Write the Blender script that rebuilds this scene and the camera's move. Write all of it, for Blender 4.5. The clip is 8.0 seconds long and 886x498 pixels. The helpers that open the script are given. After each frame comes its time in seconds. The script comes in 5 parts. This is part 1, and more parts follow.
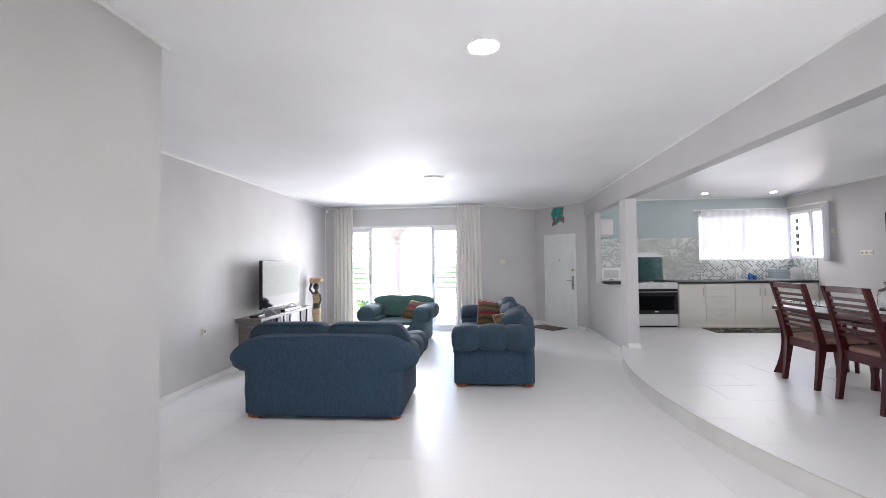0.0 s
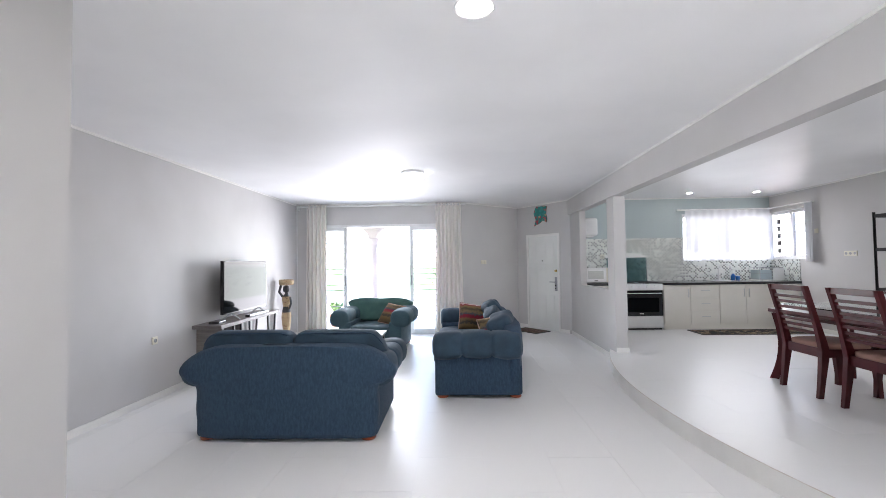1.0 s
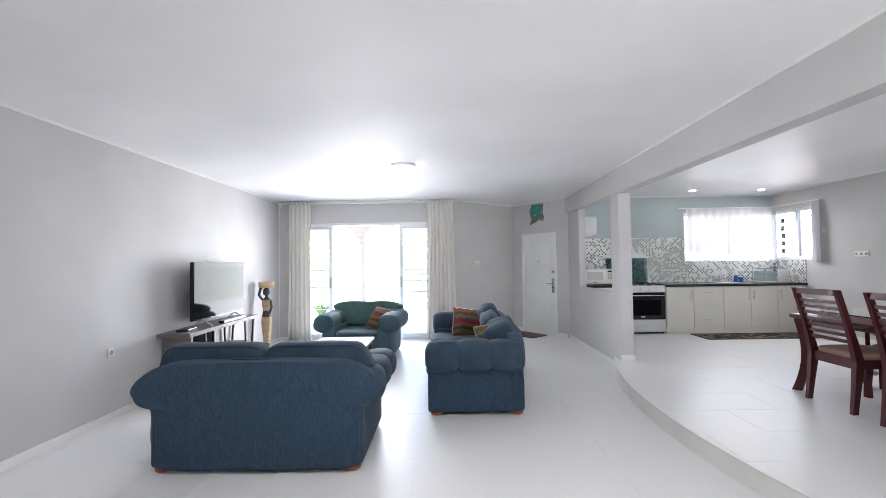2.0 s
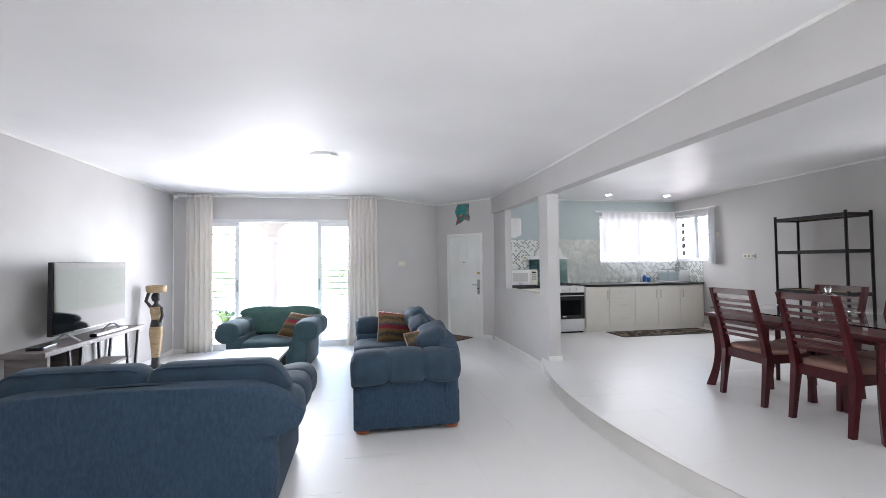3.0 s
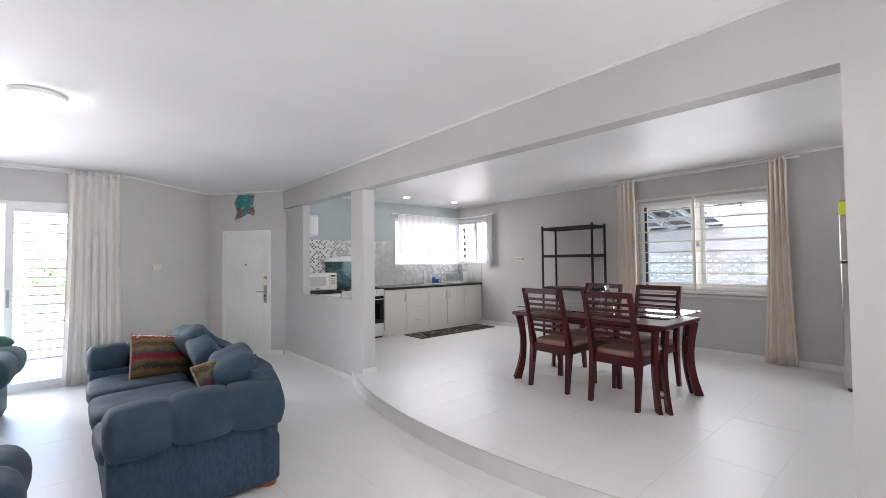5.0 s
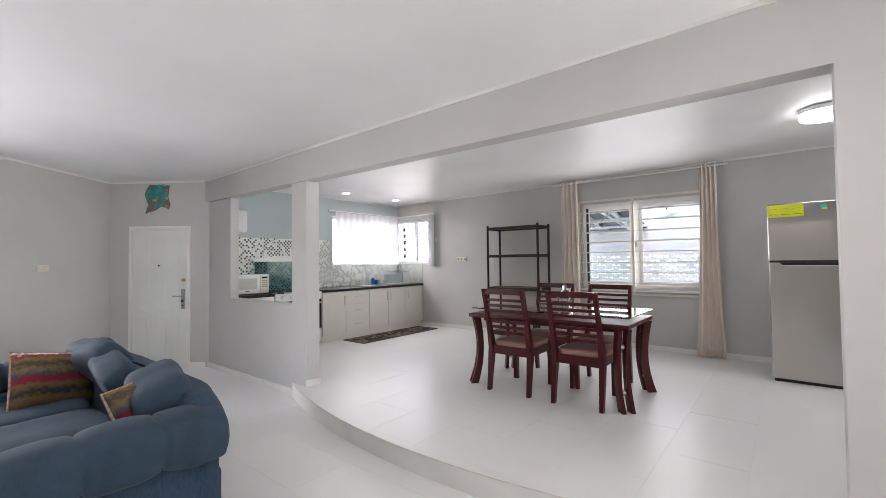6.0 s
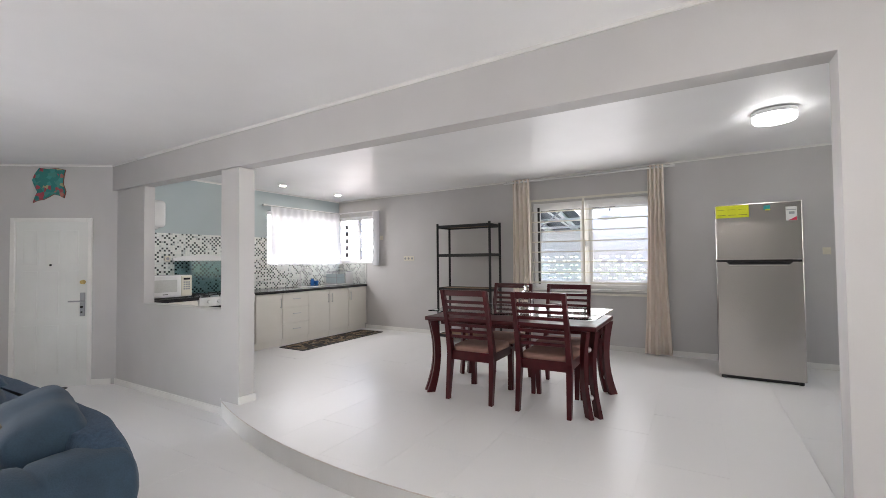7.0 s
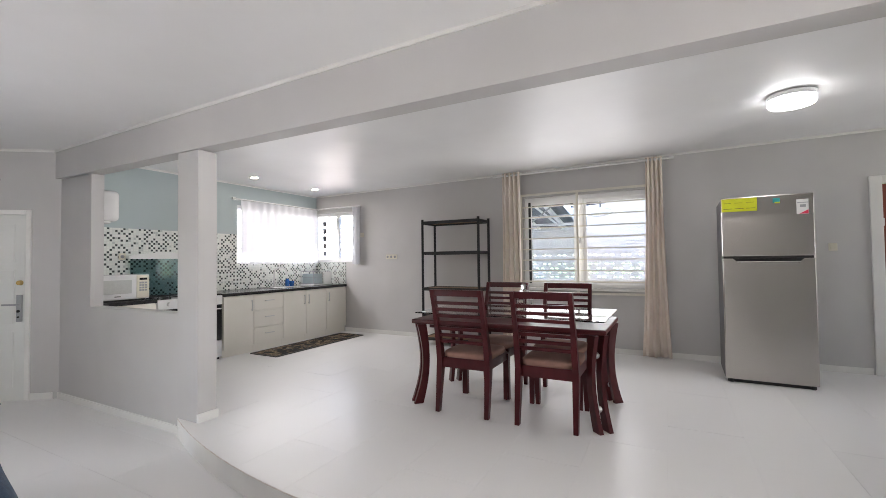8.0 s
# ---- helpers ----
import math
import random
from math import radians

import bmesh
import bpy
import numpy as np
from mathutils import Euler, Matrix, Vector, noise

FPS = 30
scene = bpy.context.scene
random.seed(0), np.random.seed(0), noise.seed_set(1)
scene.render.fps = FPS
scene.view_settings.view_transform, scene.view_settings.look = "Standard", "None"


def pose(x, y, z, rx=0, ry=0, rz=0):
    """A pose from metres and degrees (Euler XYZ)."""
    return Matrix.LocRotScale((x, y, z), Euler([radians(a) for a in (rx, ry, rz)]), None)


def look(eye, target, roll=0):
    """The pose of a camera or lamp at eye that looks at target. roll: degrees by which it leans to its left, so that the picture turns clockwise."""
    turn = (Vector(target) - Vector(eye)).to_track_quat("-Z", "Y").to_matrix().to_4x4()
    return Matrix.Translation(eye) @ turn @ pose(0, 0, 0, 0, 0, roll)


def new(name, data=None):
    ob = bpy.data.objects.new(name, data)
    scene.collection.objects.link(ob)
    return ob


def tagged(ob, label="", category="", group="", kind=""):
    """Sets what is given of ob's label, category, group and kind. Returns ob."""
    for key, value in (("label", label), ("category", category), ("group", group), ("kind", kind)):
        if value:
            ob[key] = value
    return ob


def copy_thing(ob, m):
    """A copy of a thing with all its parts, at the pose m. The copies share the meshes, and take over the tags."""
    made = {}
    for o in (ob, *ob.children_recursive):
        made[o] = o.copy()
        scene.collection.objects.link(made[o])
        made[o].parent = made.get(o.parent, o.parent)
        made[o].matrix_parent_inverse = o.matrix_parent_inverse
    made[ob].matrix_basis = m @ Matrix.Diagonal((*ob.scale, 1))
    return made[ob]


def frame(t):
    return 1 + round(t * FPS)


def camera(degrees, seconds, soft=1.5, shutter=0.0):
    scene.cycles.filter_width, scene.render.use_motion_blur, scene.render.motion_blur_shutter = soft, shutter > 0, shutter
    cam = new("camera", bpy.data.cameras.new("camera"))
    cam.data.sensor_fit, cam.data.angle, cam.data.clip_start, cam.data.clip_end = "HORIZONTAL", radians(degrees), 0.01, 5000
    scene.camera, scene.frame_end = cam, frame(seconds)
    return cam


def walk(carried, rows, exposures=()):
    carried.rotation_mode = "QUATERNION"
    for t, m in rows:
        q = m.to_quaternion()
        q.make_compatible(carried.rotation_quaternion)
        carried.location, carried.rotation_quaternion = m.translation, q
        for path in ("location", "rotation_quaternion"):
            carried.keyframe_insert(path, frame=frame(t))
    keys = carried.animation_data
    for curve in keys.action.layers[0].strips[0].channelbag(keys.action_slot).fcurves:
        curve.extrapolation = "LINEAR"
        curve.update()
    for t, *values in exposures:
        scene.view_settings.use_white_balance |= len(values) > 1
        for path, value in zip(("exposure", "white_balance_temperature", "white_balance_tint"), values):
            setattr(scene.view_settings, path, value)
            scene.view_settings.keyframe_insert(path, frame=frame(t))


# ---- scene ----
cam = camera(91.9, 8.0, soft=0.75)
PATH = [
    (0, (-0.003, -0.018, 1.426), (-0.173, 1.973, 1.487), -0.8),
    (0.5, (-0.044, 0.194, 1.441), (-0.142, 2.191, 1.498), -0.7),
    (1, (-0.065, 0.384, 1.425), (-0.131, 2.382, 1.488), -0.8),
    (2.5, (-0.168, 1.042, 1.449), (-0.077, 3.039, 1.508), -0.7),
    (3, (-0.222, 1.214, 1.444), (0.142, 3.18, 1.504), -0.7),
    (3.5, (-0.283, 1.415, 1.444), (0.378, 3.301, 1.507), -0.7),
    (4, (-0.359, 1.607, 1.442), (0.536, 3.394, 1.505), -0.6),
    (4.5, (-0.437, 1.813, 1.454), (0.705, 3.454, 1.513), -0.6),
    (6, (-0.492, 2.464, 1.447), (1.065, 3.718, 1.503), -0.7),
    (6.5, (-0.443, 2.657, 1.44), (1.228, 3.754, 1.494), -0.6),
    (7, (-0.311, 2.829, 1.435), (1.413, 3.842, 1.489), -0.6),
    (7.5, (-0.17, 2.98, 1.416), (1.577, 3.95, 1.473), -0.7),
    (8, (0.016, 3.112, 1.401), (1.785, 4.044, 1.456), -0.7),
]
EXPOSURES = [(0.0, 3.97, 6400, 17), (1.0, 3.98, 6360, 16), (2.5, 4.05, 6330, 15), (4.5, 4.03, 6480, 16), (6.5, 4.02, 6740, 16), (8.0, 4.02, 6790, 16)]
walk(cam, [(t, look(eye, target, roll)) for t, eye, target, roll in PATH], EXPOSURES)

# ---- world, sun, large lights ----
world = bpy.data.worlds.new("world")
scene.world = world
world.use_nodes = True
wn = world.node_tree.nodes
sky = wn.new("ShaderNodeTexSky")
sky.sky_type, sky.sun_disc = "NISHITA", False
sky.sun_elevation, sky.sun_rotation = radians(58), radians(-120)
world.node_tree.links.new(sky.outputs[0], wn["Background"].inputs[0])
wn["Background"].inputs[1].default_value = 0.115
sun = new("sun", bpy.data.lights.new("sun", "SUN"))
sun.data.energy, sun.data.angle, sun.data.color = 3.0, radians(0.53), (1.0, 0.95, 0.88)
sun.matrix_world = look((-8, -4.6, 14.8), (0, 0, 0))


def area(name, eye, target, w, h, power, colour=(1, 1, 1), spread=180):
    lamp = new(name, bpy.data.lights.new(name, "AREA"))
    lamp.data.shape, lamp.data.size, lamp.data.size_y = "RECTANGLE", w, h
    lamp.data.energy, lamp.data.color, lamp.data.spread = power, colour, radians(spread)
    lamp.matrix_world = look(eye, target)
    return lamp


area("slider_daylight", (-1.66, 9.20, 1.10), (-1.66, 0, 0.5), 1.28, 2.0, 6.6, (0.96, 0.98, 1.0), 130)
area("kitchen_daylight", (5.25, 8.95, 1.72), (5.25, 7.95, 1.42), 1.6, 0.62, 1.2, (0.95, 0.98, 1.0), 130)
area("corner_daylight", (6.03, 8.5, 1.85), (5.03, 8.5, 1.55), 0.8, 0.82, 0.45, (0.95, 0.98, 1.0), 130)
area("dining_daylight", (6.155, 4.2, 1.65), (0, 4.2, 1.65), 1.45, 1.2, 1.15, (0.95, 0.98, 1.0), 140)
# two fill lamps from behind, in rear windows that are added and unseen
area("rear_fill", (1.05, -3.02, 1.55), (0.9, 5, 3.6), 1.3, 1.25, 1.8, (0.96, 0.98, 1.0), 56)
area("rear_dining_fill", (4.8, -3.02, 1.6), (4.4, 5, 2.2), 1.0, 1.2, 1.1, (0.96, 0.98, 1.0), 60)

# ---- materials ----


def material(name, colour, rough=0.5, metal=0.0, second=None, scale=6.0, fine=90.0, bump=0.1, grain=0.06, stretch=None, coat=0.0, gloss=0.05, specular=0.5, sheen=0.0):
    """Two scales of variation: broad blotches between colour and second, fine grain in value and relief."""
    m = bpy.data.materials.new(name)
    m.use_nodes = True
    nt = m.node_tree
    bs = nt.nodes["Principled BSDF"]
    co = nt.nodes.new("ShaderNodeTexCoord")
    mp = nt.nodes.new("ShaderNodeMapping")
    mp.inputs["Scale"].default_value = stretch or (1, 1, 1)
    nt.links.new(co.outputs["Object"], mp.inputs[0])
    broad = nt.nodes.new("ShaderNodeTexNoise")
    broad.inputs["Scale"].default_value, broad.inputs["Detail"].default_value = scale, 4
    thin = nt.nodes.new("ShaderNodeTexNoise")
    thin.inputs["Scale"].default_value, thin.inputs["Detail"].default_value = fine, 3
    nt.links.new(mp.outputs[0], broad.inputs["Vector"])
    nt.links.new(mp.outputs[0], thin.inputs["Vector"])
    mix = nt.nodes.new("ShaderNodeMix")
    mix.data_type = "RGBA"
    mix.inputs[6].default_value = (*colour, 1)
    mix.inputs[7].default_value = (*(second or [c * 0.93 for c in colour]), 1)
    ramp = nt.nodes.new("ShaderNodeMapRange")
    ramp.inputs[1].default_value, ramp.inputs[2].default_value = 0.35, 0.65
    nt.links.new(broad.outputs[0], ramp.inputs[0])
    nt.links.new(ramp.outputs[0], mix.inputs[0])
    hs = nt.nodes.new("ShaderNodeHueSaturation")
    val = nt.nodes.new("ShaderNodeMapRange")
    val.inputs[3].default_value, val.inputs[4].default_value = 1 - grain, 1 + grain
    nt.links.new(thin.outputs[0], val.inputs[0])
    nt.links.new(val.outputs[0], hs.inputs["Value"])
    nt.links.new(mix.outputs[2], hs.inputs["Color"])
    nt.links.new(hs.outputs[0], bs.inputs["Base Color"])
    rr = nt.nodes.new("ShaderNodeMapRange")
    rr.inputs[3].default_value, rr.inputs[4].default_value = max(rough - gloss, 0.02), min(rough + gloss, 1)
    nt.links.new(broad.outputs[0], rr.inputs[0])
    nt.links.new(rr.outputs[0], bs.inputs["Roughness"])
    bs.inputs["Metallic"].default_value = metal
    bs.inputs["Coat Weight"].default_value, bs.inputs["Specular IOR Level"].default_value = coat, specular
    bs.inputs["Sheen Weight"].default_value = sheen
    if bump:
        bp = nt.nodes.new("ShaderNodeBump")
        bp.inputs["Strength"].default_value, bp.inputs["Distance"].default_value = bump, 0.002
        nt.links.new(thin.outputs[0], bp.inputs["Height"])
        nt.links.new(bp.outputs[0], bs.inputs["Normal"])
    return m


def glowing(name, colour, strength):
    m = bpy.data.materials.new(name)
    m.use_nodes = True
    bs = m.node_tree.nodes["Principled BSDF"]
    bs.inputs["Base Color"].default_value = (0.9, 0.9, 0.9, 1)
    bs.inputs["Emission Color"].default_value, bs.inputs["Emission Strength"].default_value = (*colour, 1), strength
    return m


def clear_glass(name, tint=(1, 1, 1), rough=0.0):
    m = bpy.data.materials.new(name)
    m.use_nodes = True
    bs = m.node_tree.nodes["Principled BSDF"]
    bs.inputs["Base Color"].default_value, bs.inputs["Roughness"].default_value = (*tint, 1), rough
    bs.inputs["Transmission Weight"].default_value, bs.inputs["IOR"].default_value = 1.0, 1.3
    return m


WALL = material("grey wall paint", (0.58, 0.566, 0.556), 0.6, scale=1.2, fine=160, bump=0.12, grain=0.015, specular=0.3)
WALL_BLUE = material("blue grey wall paint", (0.42, 0.49, 0.50), 0.45, scale=1.2, fine=160, bump=0.12, grain=0.015)
CEIL = material("satin white ceiling paint", (0.90, 0.895, 0.89), 0.64, scale=0.8, fine=120, bump=0.08, grain=0.01, specular=0.20)
CEIL_KITCHEN = material("satin white kitchen ceiling paint", (0.89, 0.89, 0.885), 0.45, scale=0.8, fine=120, bump=0.08, grain=0.01, specular=0.34)
TRIM = material("white gloss trim", (0.82, 0.81, 0.78), 0.35, scale=3, fine=80, bump=0.05, grain=0.02)
TILE = material("white floor tile", (0.82, 0.815, 0.805), 0.35, second=(0.82, 0.815, 0.805), scale=1.6, fine=60, bump=0.0, grain=0.006, gloss=0.0, specular=0.3)
GROUT = material("pale grout", (0.82, 0.815, 0.805), 0.6, scale=9, fine=200, bump=0.2)

# ---- building helpers ----


def box(bm, x0, x1, y0, y1, z0, z1, bevel=0.0, segments=2):
    m = Matrix.Translation(((x0 + x1) / 2, (y0 + y1) / 2, (z0 + z1) / 2)) @ Matrix.Diagonal((abs(x1 - x0), abs(y1 - y0), abs(z1 - z0), 1))
    made = bmesh.ops.create_cube(bm, size=1, matrix=m)
    if bevel:
        edges = {e for v in made["verts"] for e in v.link_edges}
        bmesh.ops.bevel(bm, geom=list(edges), offset=bevel, segments=segments, affect="EDGES", profile=0.5)
    return bm


def cyl(bm, a, b, r0, r1=None, segments=16):
    a, b = Vector(a), Vector(b)
    m = Matrix.Translation((a + b) / 2) @ (b - a).to_track_quat("Z", "Y").to_matrix().to_4x4()
    bmesh.ops.create_cone(bm, cap_ends=True, segments=segments, radius1=r0, radius2=r0 if r1 is None else r1, depth=(b - a).length, matrix=m)
    return bm


def prism(bm, pts, z0, z1):
    """An upright prism over a polygon of (x, y)."""
    low = [bm.verts.new((x, y, z0)) for x, y in pts]
    high = [bm.verts.new((x, y, z1)) for x, y in pts]
    bm.faces.new(low[::-1]), bm.faces.new(high)
    for i in range(len(pts)):
        j = (i + 1) % len(pts)
        bm.faces.new((low[i], low[j], high[j], high[i]))
    bmesh.ops.recalc_face_normals(bm, faces=bm.faces[:])
    return bm


def lathe(bm, profile, centre=(0, 0, 0), segments=24):
    """A turned form from (radius, z) pairs."""
    rings = []
    for r, z in profile:
        rings.append([bm.verts.new((centre[0] + r * math.cos(2 * math.pi * k / segments), centre[1] + r * math.sin(2 * math.pi * k / segments), centre[2] + z)) for k in range(segments)])
    for low, high in zip(rings, rings[1:]):
        for k in range(segments):
            bm.faces.new((low[k], low[(k + 1) % segments], high[(k + 1) % segments], high[k]))
    bm.faces.new(rings[0][::-1]), bm.faces.new(rings[-1])
    return bm


def part(name, bm, mat, parent=None, label="", smooth=False):
    me = bpy.data.meshes.new(name)
    bm.to_mesh(me)
    bm.free()
    me.materials.append(mat)
    if smooth:
        for p in me.polygons:
            p.use_smooth = True
    ob = new(name, me)
    ob.parent = parent
    if label:
        ob["label"] = label
    return ob


def thing(name, label, category, at=None, group="", kind=""):
    e = new(name)
    e.empty_display_size = 0.1
    if at is not None:
        e.matrix_world = at
    return tagged(e, label, category, group, kind)


def B():
    return bmesh.new()


def setting(name, label, category, bm, mat):
    return tagged(part(name, bm, mat), label, category, kind="structure")


# ---- the large structure ----
UP, CEIL_LOW, CEIL_UP = 0.145, 2.63, 2.68
XL, XN, XB0, XB1, XR = -3.31, -1.73, 2.12, 2.26, 6.13
YB, YK, YS = 8.95, 9.06, -3.0

# left wall, stepping in to the nearer wall
bm = B()
prism(bm, [(XL, 2.17), (XL, YB + 0.15), (XL - 0.15, YB + 0.15), (XL - 0.15, 2.02), (XN - 0.15, 2.02), (XN - 0.15, YS - 0.15), (XN, YS - 0.15), (XN, 2.17)], 0, 2.8)
setting("wall_west", "light grey painted plaster wall with a step", "wall", bm, WALL)
# back wall with the sliding door's opening
bm = B()
box(bm, XL, -3.0, YB, YB + 0.15, 0, 2.8)
box(bm, -3.0, -0.3, YB, YB + 0.15, 2.21, 2.8)
box(bm, -0.3, 0.03, YB, YB + 0.15, 0, 2.8)
setting("wall_north", "light grey painted wall around a sliding door", "wall", bm, WALL)
bm = B()
prism(bm, [(0.03, 8.95), (1.28, 9.95), (1.28, 10.14), (0.03, 9.10)], 0, 2.8)
setting("wall_entry", "light grey slanted wall beside the entrance", "wall", bm, WALL)
# door wall, in its own frame along the wall
DW = Matrix.Translation((1.28, 9.95, 0)) @ Matrix.Rotation(math.atan2(8.87 - 9.95, 2.12 - 1.28), 4, "Z")
bm = B()
box(bm, 0.0, 0.30, 0, 0.15, 0, 2.8)
box(bm, 0.30, 1.13, 0, 0.15, 1.95, 2.8)
box(bm, 1.13, 1.42, 0, 0.15, 0, 2.8)
ob = setting("wall_door", "light grey angled wall around the entrance door", "wall", bm, WALL)
ob.matrix_world = DW
# half wall, column, beam and pier between living room and kitchen
bm = B()
box(bm, XB0 + 0.03, XB1, 6.68, 8.19, 0, 0.99)
box(bm, XB0 + 0.03, XB1, 8.19, 8.90, 0, 2.315)
setting("wall_half", "light grey half wall with a pass-through opening", "wall", bm, WALL)
bm = box(B(), XB0, XB1 + 0.02, 6.42, 6.69, 0.0, 2.315)
setting("column", "light grey square column at the steps", "column", bm, WALL)
bm = box(B(), XB0 - 0.005, XB1, 2.28, 9.2, 2.322, 2.80)
setting("beam", "light grey boxed beam between the rooms", "beam", bm, WALL)
bm = box(B(), XB0, XB1, YS - 0.15, 2.28, 0, 2.80)
setting("wall_pier", "light grey wall ending the wide opening", "wall", bm, WALL)
# right wall with dining window, corner window and doorway
bm = B()
box(bm, XR, XR + 0.16, YS, 0.30, 0, 2.8)
box(bm, XR, XR + 0.16, 0.30, 1.16, 2.20, 2.8)
box(bm, XR, XR + 0.16, 1.16, 3.27, 0, 2.8)
box(bm, XR, XR + 0.16, 3.27, 4.98, 0, 1.0)
box(bm, XR, XR + 0.16, 3.27, 4.98, 2.30, 2.8)
box(bm, XR, XR + 0.16, 4.98, 8.10, 0, 2.8)
box(bm, XR, XR + 0.16, 8.10, YK, 0, 1.40)
box(bm, XR, XR + 0.16, 8.10, YK, 2.32, 2.8)
setting("wall_east", "grey painted dining room wall with windows", "wall", bm, WALL)
bm = B()
box(bm, XB1, 4.42, YK, YK + 0.16, 0, 2.8)
box(bm, 4.42, XR + 0.16, YK, YK + 0.16, 0, 1.40)
box(bm, 4.42, XR + 0.16, YK, YK + 0.16, 2.32, 2.8)
setting("wall_kitchen", "blue-grey painted kitchen wall with a corner window", "wall", bm, WALL_BLUE)
bm = B()
box(bm, XN - 0.15, XR + 0.16, YS - 0.15, YS, 0, 0.9), box(bm, XN - 0.15, XR + 0.16, YS - 0.15, YS, 2.25, 2.8)
# the window openings are added, to bring fill light in from behind
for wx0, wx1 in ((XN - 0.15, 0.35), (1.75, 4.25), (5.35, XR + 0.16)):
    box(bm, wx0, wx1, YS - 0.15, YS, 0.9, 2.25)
setting("wall_south", "light grey unseen wall with two added window openings", "wall", bm, WALL)


def zc(x, y):
    """The living room's ceiling, which rises a little towards the beam's near end."""
    return CEIL_LOW + (9 - y) * 0.0115 * min(max((x - XL) / 5.4, 0), 1)


def zk(x, y):
    return 2.65 + (9 - y) * 0.0112


def ceiling(x0, x1, y0, y1, height):
    bm = bmesh.new()
    nx, ny = 8, 12
    rows = [[[bm.verts.new((x0 + (x1 - x0) * i / nx, y0 + (y1 - y0) * j / ny, height(x0 + (x1 - x0) * i / nx, y0 + (y1 - y0) * j / ny) + up)) for i in range(nx + 1)] for j in range(ny + 1)] for up in (0.0, 0.1)]
    for low, sign in ((rows[0], -1), (rows[1], 1)):
        for j in range(ny):
            for i in range(nx):
                q = (low[j][i], low[j][i + 1], low[j + 1][i + 1], low[j + 1][i])
                bm.faces.new(q[::sign])
    return bm


setting("ceiling_living", "satin white painted ceiling of the living room", "ceiling", ceiling(XL - 0.1, 2.19, YS, 10.05, zc), CEIL)
setting("ceiling_kitchen", "satin white painted ceiling of the kitchen", "ceiling", ceiling(2.2, XR + 0.16, YS, YK + 0.16, zk), CEIL_KITCHEN)
ARC = [(2.12, 6.60)]
cx, cy, rad = 7.65, 4.45, 5.965
for k in range(25):
    a = math.radians(180 - 22.0 + 44.0 * k / 24)
    ARC.append((cx + rad * math.cos(a), cy + rad * math.sin(a)))
setting("floor", "white glossy tiled floor of the living room", "floor", box(B(), XL - 0.1, 2.2, YS, 10.2, -0.1, 0.0), GROUT)
FLOOR_UP = setting("floor_raised", "white glossy tiled floor of the raised kitchen", "floor",
                   prism(B(), [(XR + 0.1, YS), (XR + 0.1, YK + 0.1), (2.2, YK + 0.1), (2.2, 6.6)] + ARC[1:] + [(2.2, 2.2), (2.2, YS)], 0.0, UP), GROUT)
EDGE = material("worn clay edge", (0.62, 0.54, 0.49), 0.6, second=(0.72, 0.67, 0.63), scale=14, fine=120, grain=0.1)
bm = B()
for a, b in zip(ARC[1:], ARC[2:]):
    cyl(bm, (*a, UP - 0.003), (*b, UP - 0.002), 0.0035, segments=6)
setting("step_trim", "thin worn clay-coloured edge of the curved step", "trim", bm, EDGE)
# ---- more materials ----
CLOTH = material("blue chenille upholstery", (0.018, 0.042, 0.078), 0.85, second=(0.032, 0.066, 0.110), scale=62, fine=340, bump=0.9, grain=0.4, stretch=(1, 1, 0.38), sheen=0.04)
CLOTH_TEAL = material("teal blue velvet", (0.034, 0.078, 0.100), 0.8, second=(0.050, 0.104, 0.126), scale=8, fine=180, bump=0.6, grain=0.3, sheen=0.05)
CLOTH_CUSHION = material("blue velvet cushion", (0.015, 0.037, 0.062), 0.8, second=(0.025, 0.055, 0.087), scale=7, fine=170, bump=0.6, grain=0.3, sheen=0.05)
CLOTH_GREEN = material("teal velvet back", (0.050, 0.125, 0.110), 0.8, second=(0.066, 0.15, 0.132), scale=9, fine=280, bump=0.4, grain=0.2)
FOOT = material("orange lacquered wood", (0.36, 0.075, 0.03), 0.3, second=(0.42, 0.11, 0.045), scale=20, fine=120)
MAHOGANY = material("dark mahogany wood", (0.058, 0.0066, 0.0092), 0.34, second=(0.076, 0.0094, 0.0122), scale=5, fine=60, grain=0.08, stretch=(3, 3, 0.8), coat=0.04, specular=0.28)
SEATCLOTH = material("tan microfibre", (0.27, 0.15, 0.115), 0.9, second=(0.33, 0.185, 0.145), scale=9, fine=300, bump=0.3)
BLACK = material("black powder coated steel", (0.012, 0.012, 0.013), 0.45, scale=8, fine=200)
MDF = material("brown fibreboard", (0.26, 0.16, 0.09), 0.75, second=(0.31, 0.20, 0.12), scale=14, fine=200, grain=0.15)
STEEL = material("brushed stainless steel", (0.50, 0.48, 0.455), 0.22, metal=1.0, second=(0.49, 0.47, 0.445), scale=0.8, fine=140, grain=0.02, bump=0.0, gloss=0.02, stretch=(0.05, 0.05, 3))
CHROME = material("satin chrome", (0.70, 0.70, 0.69), 0.30, metal=1.0, scale=8, fine=90, grain=0.02, bump=0.0)
ROPE = material("twisted tan rope", (0.50, 0.36, 0.28), 0.9, second=(0.30, 0.17, 0.13), scale=60, fine=200, bump=0.6, grain=0.3)
CREAM = material("cream laminate", (0.84, 0.81, 0.735), 0.38, second=(0.86, 0.83, 0.76), scale=3, fine=120, bump=0.03, grain=0.02)
WORKTOP = material("black speckled stone", (0.018, 0.018, 0.02), 0.2, second=(0.035, 0.033, 0.035), scale=40, fine=260, grain=0.5, bump=0.03)
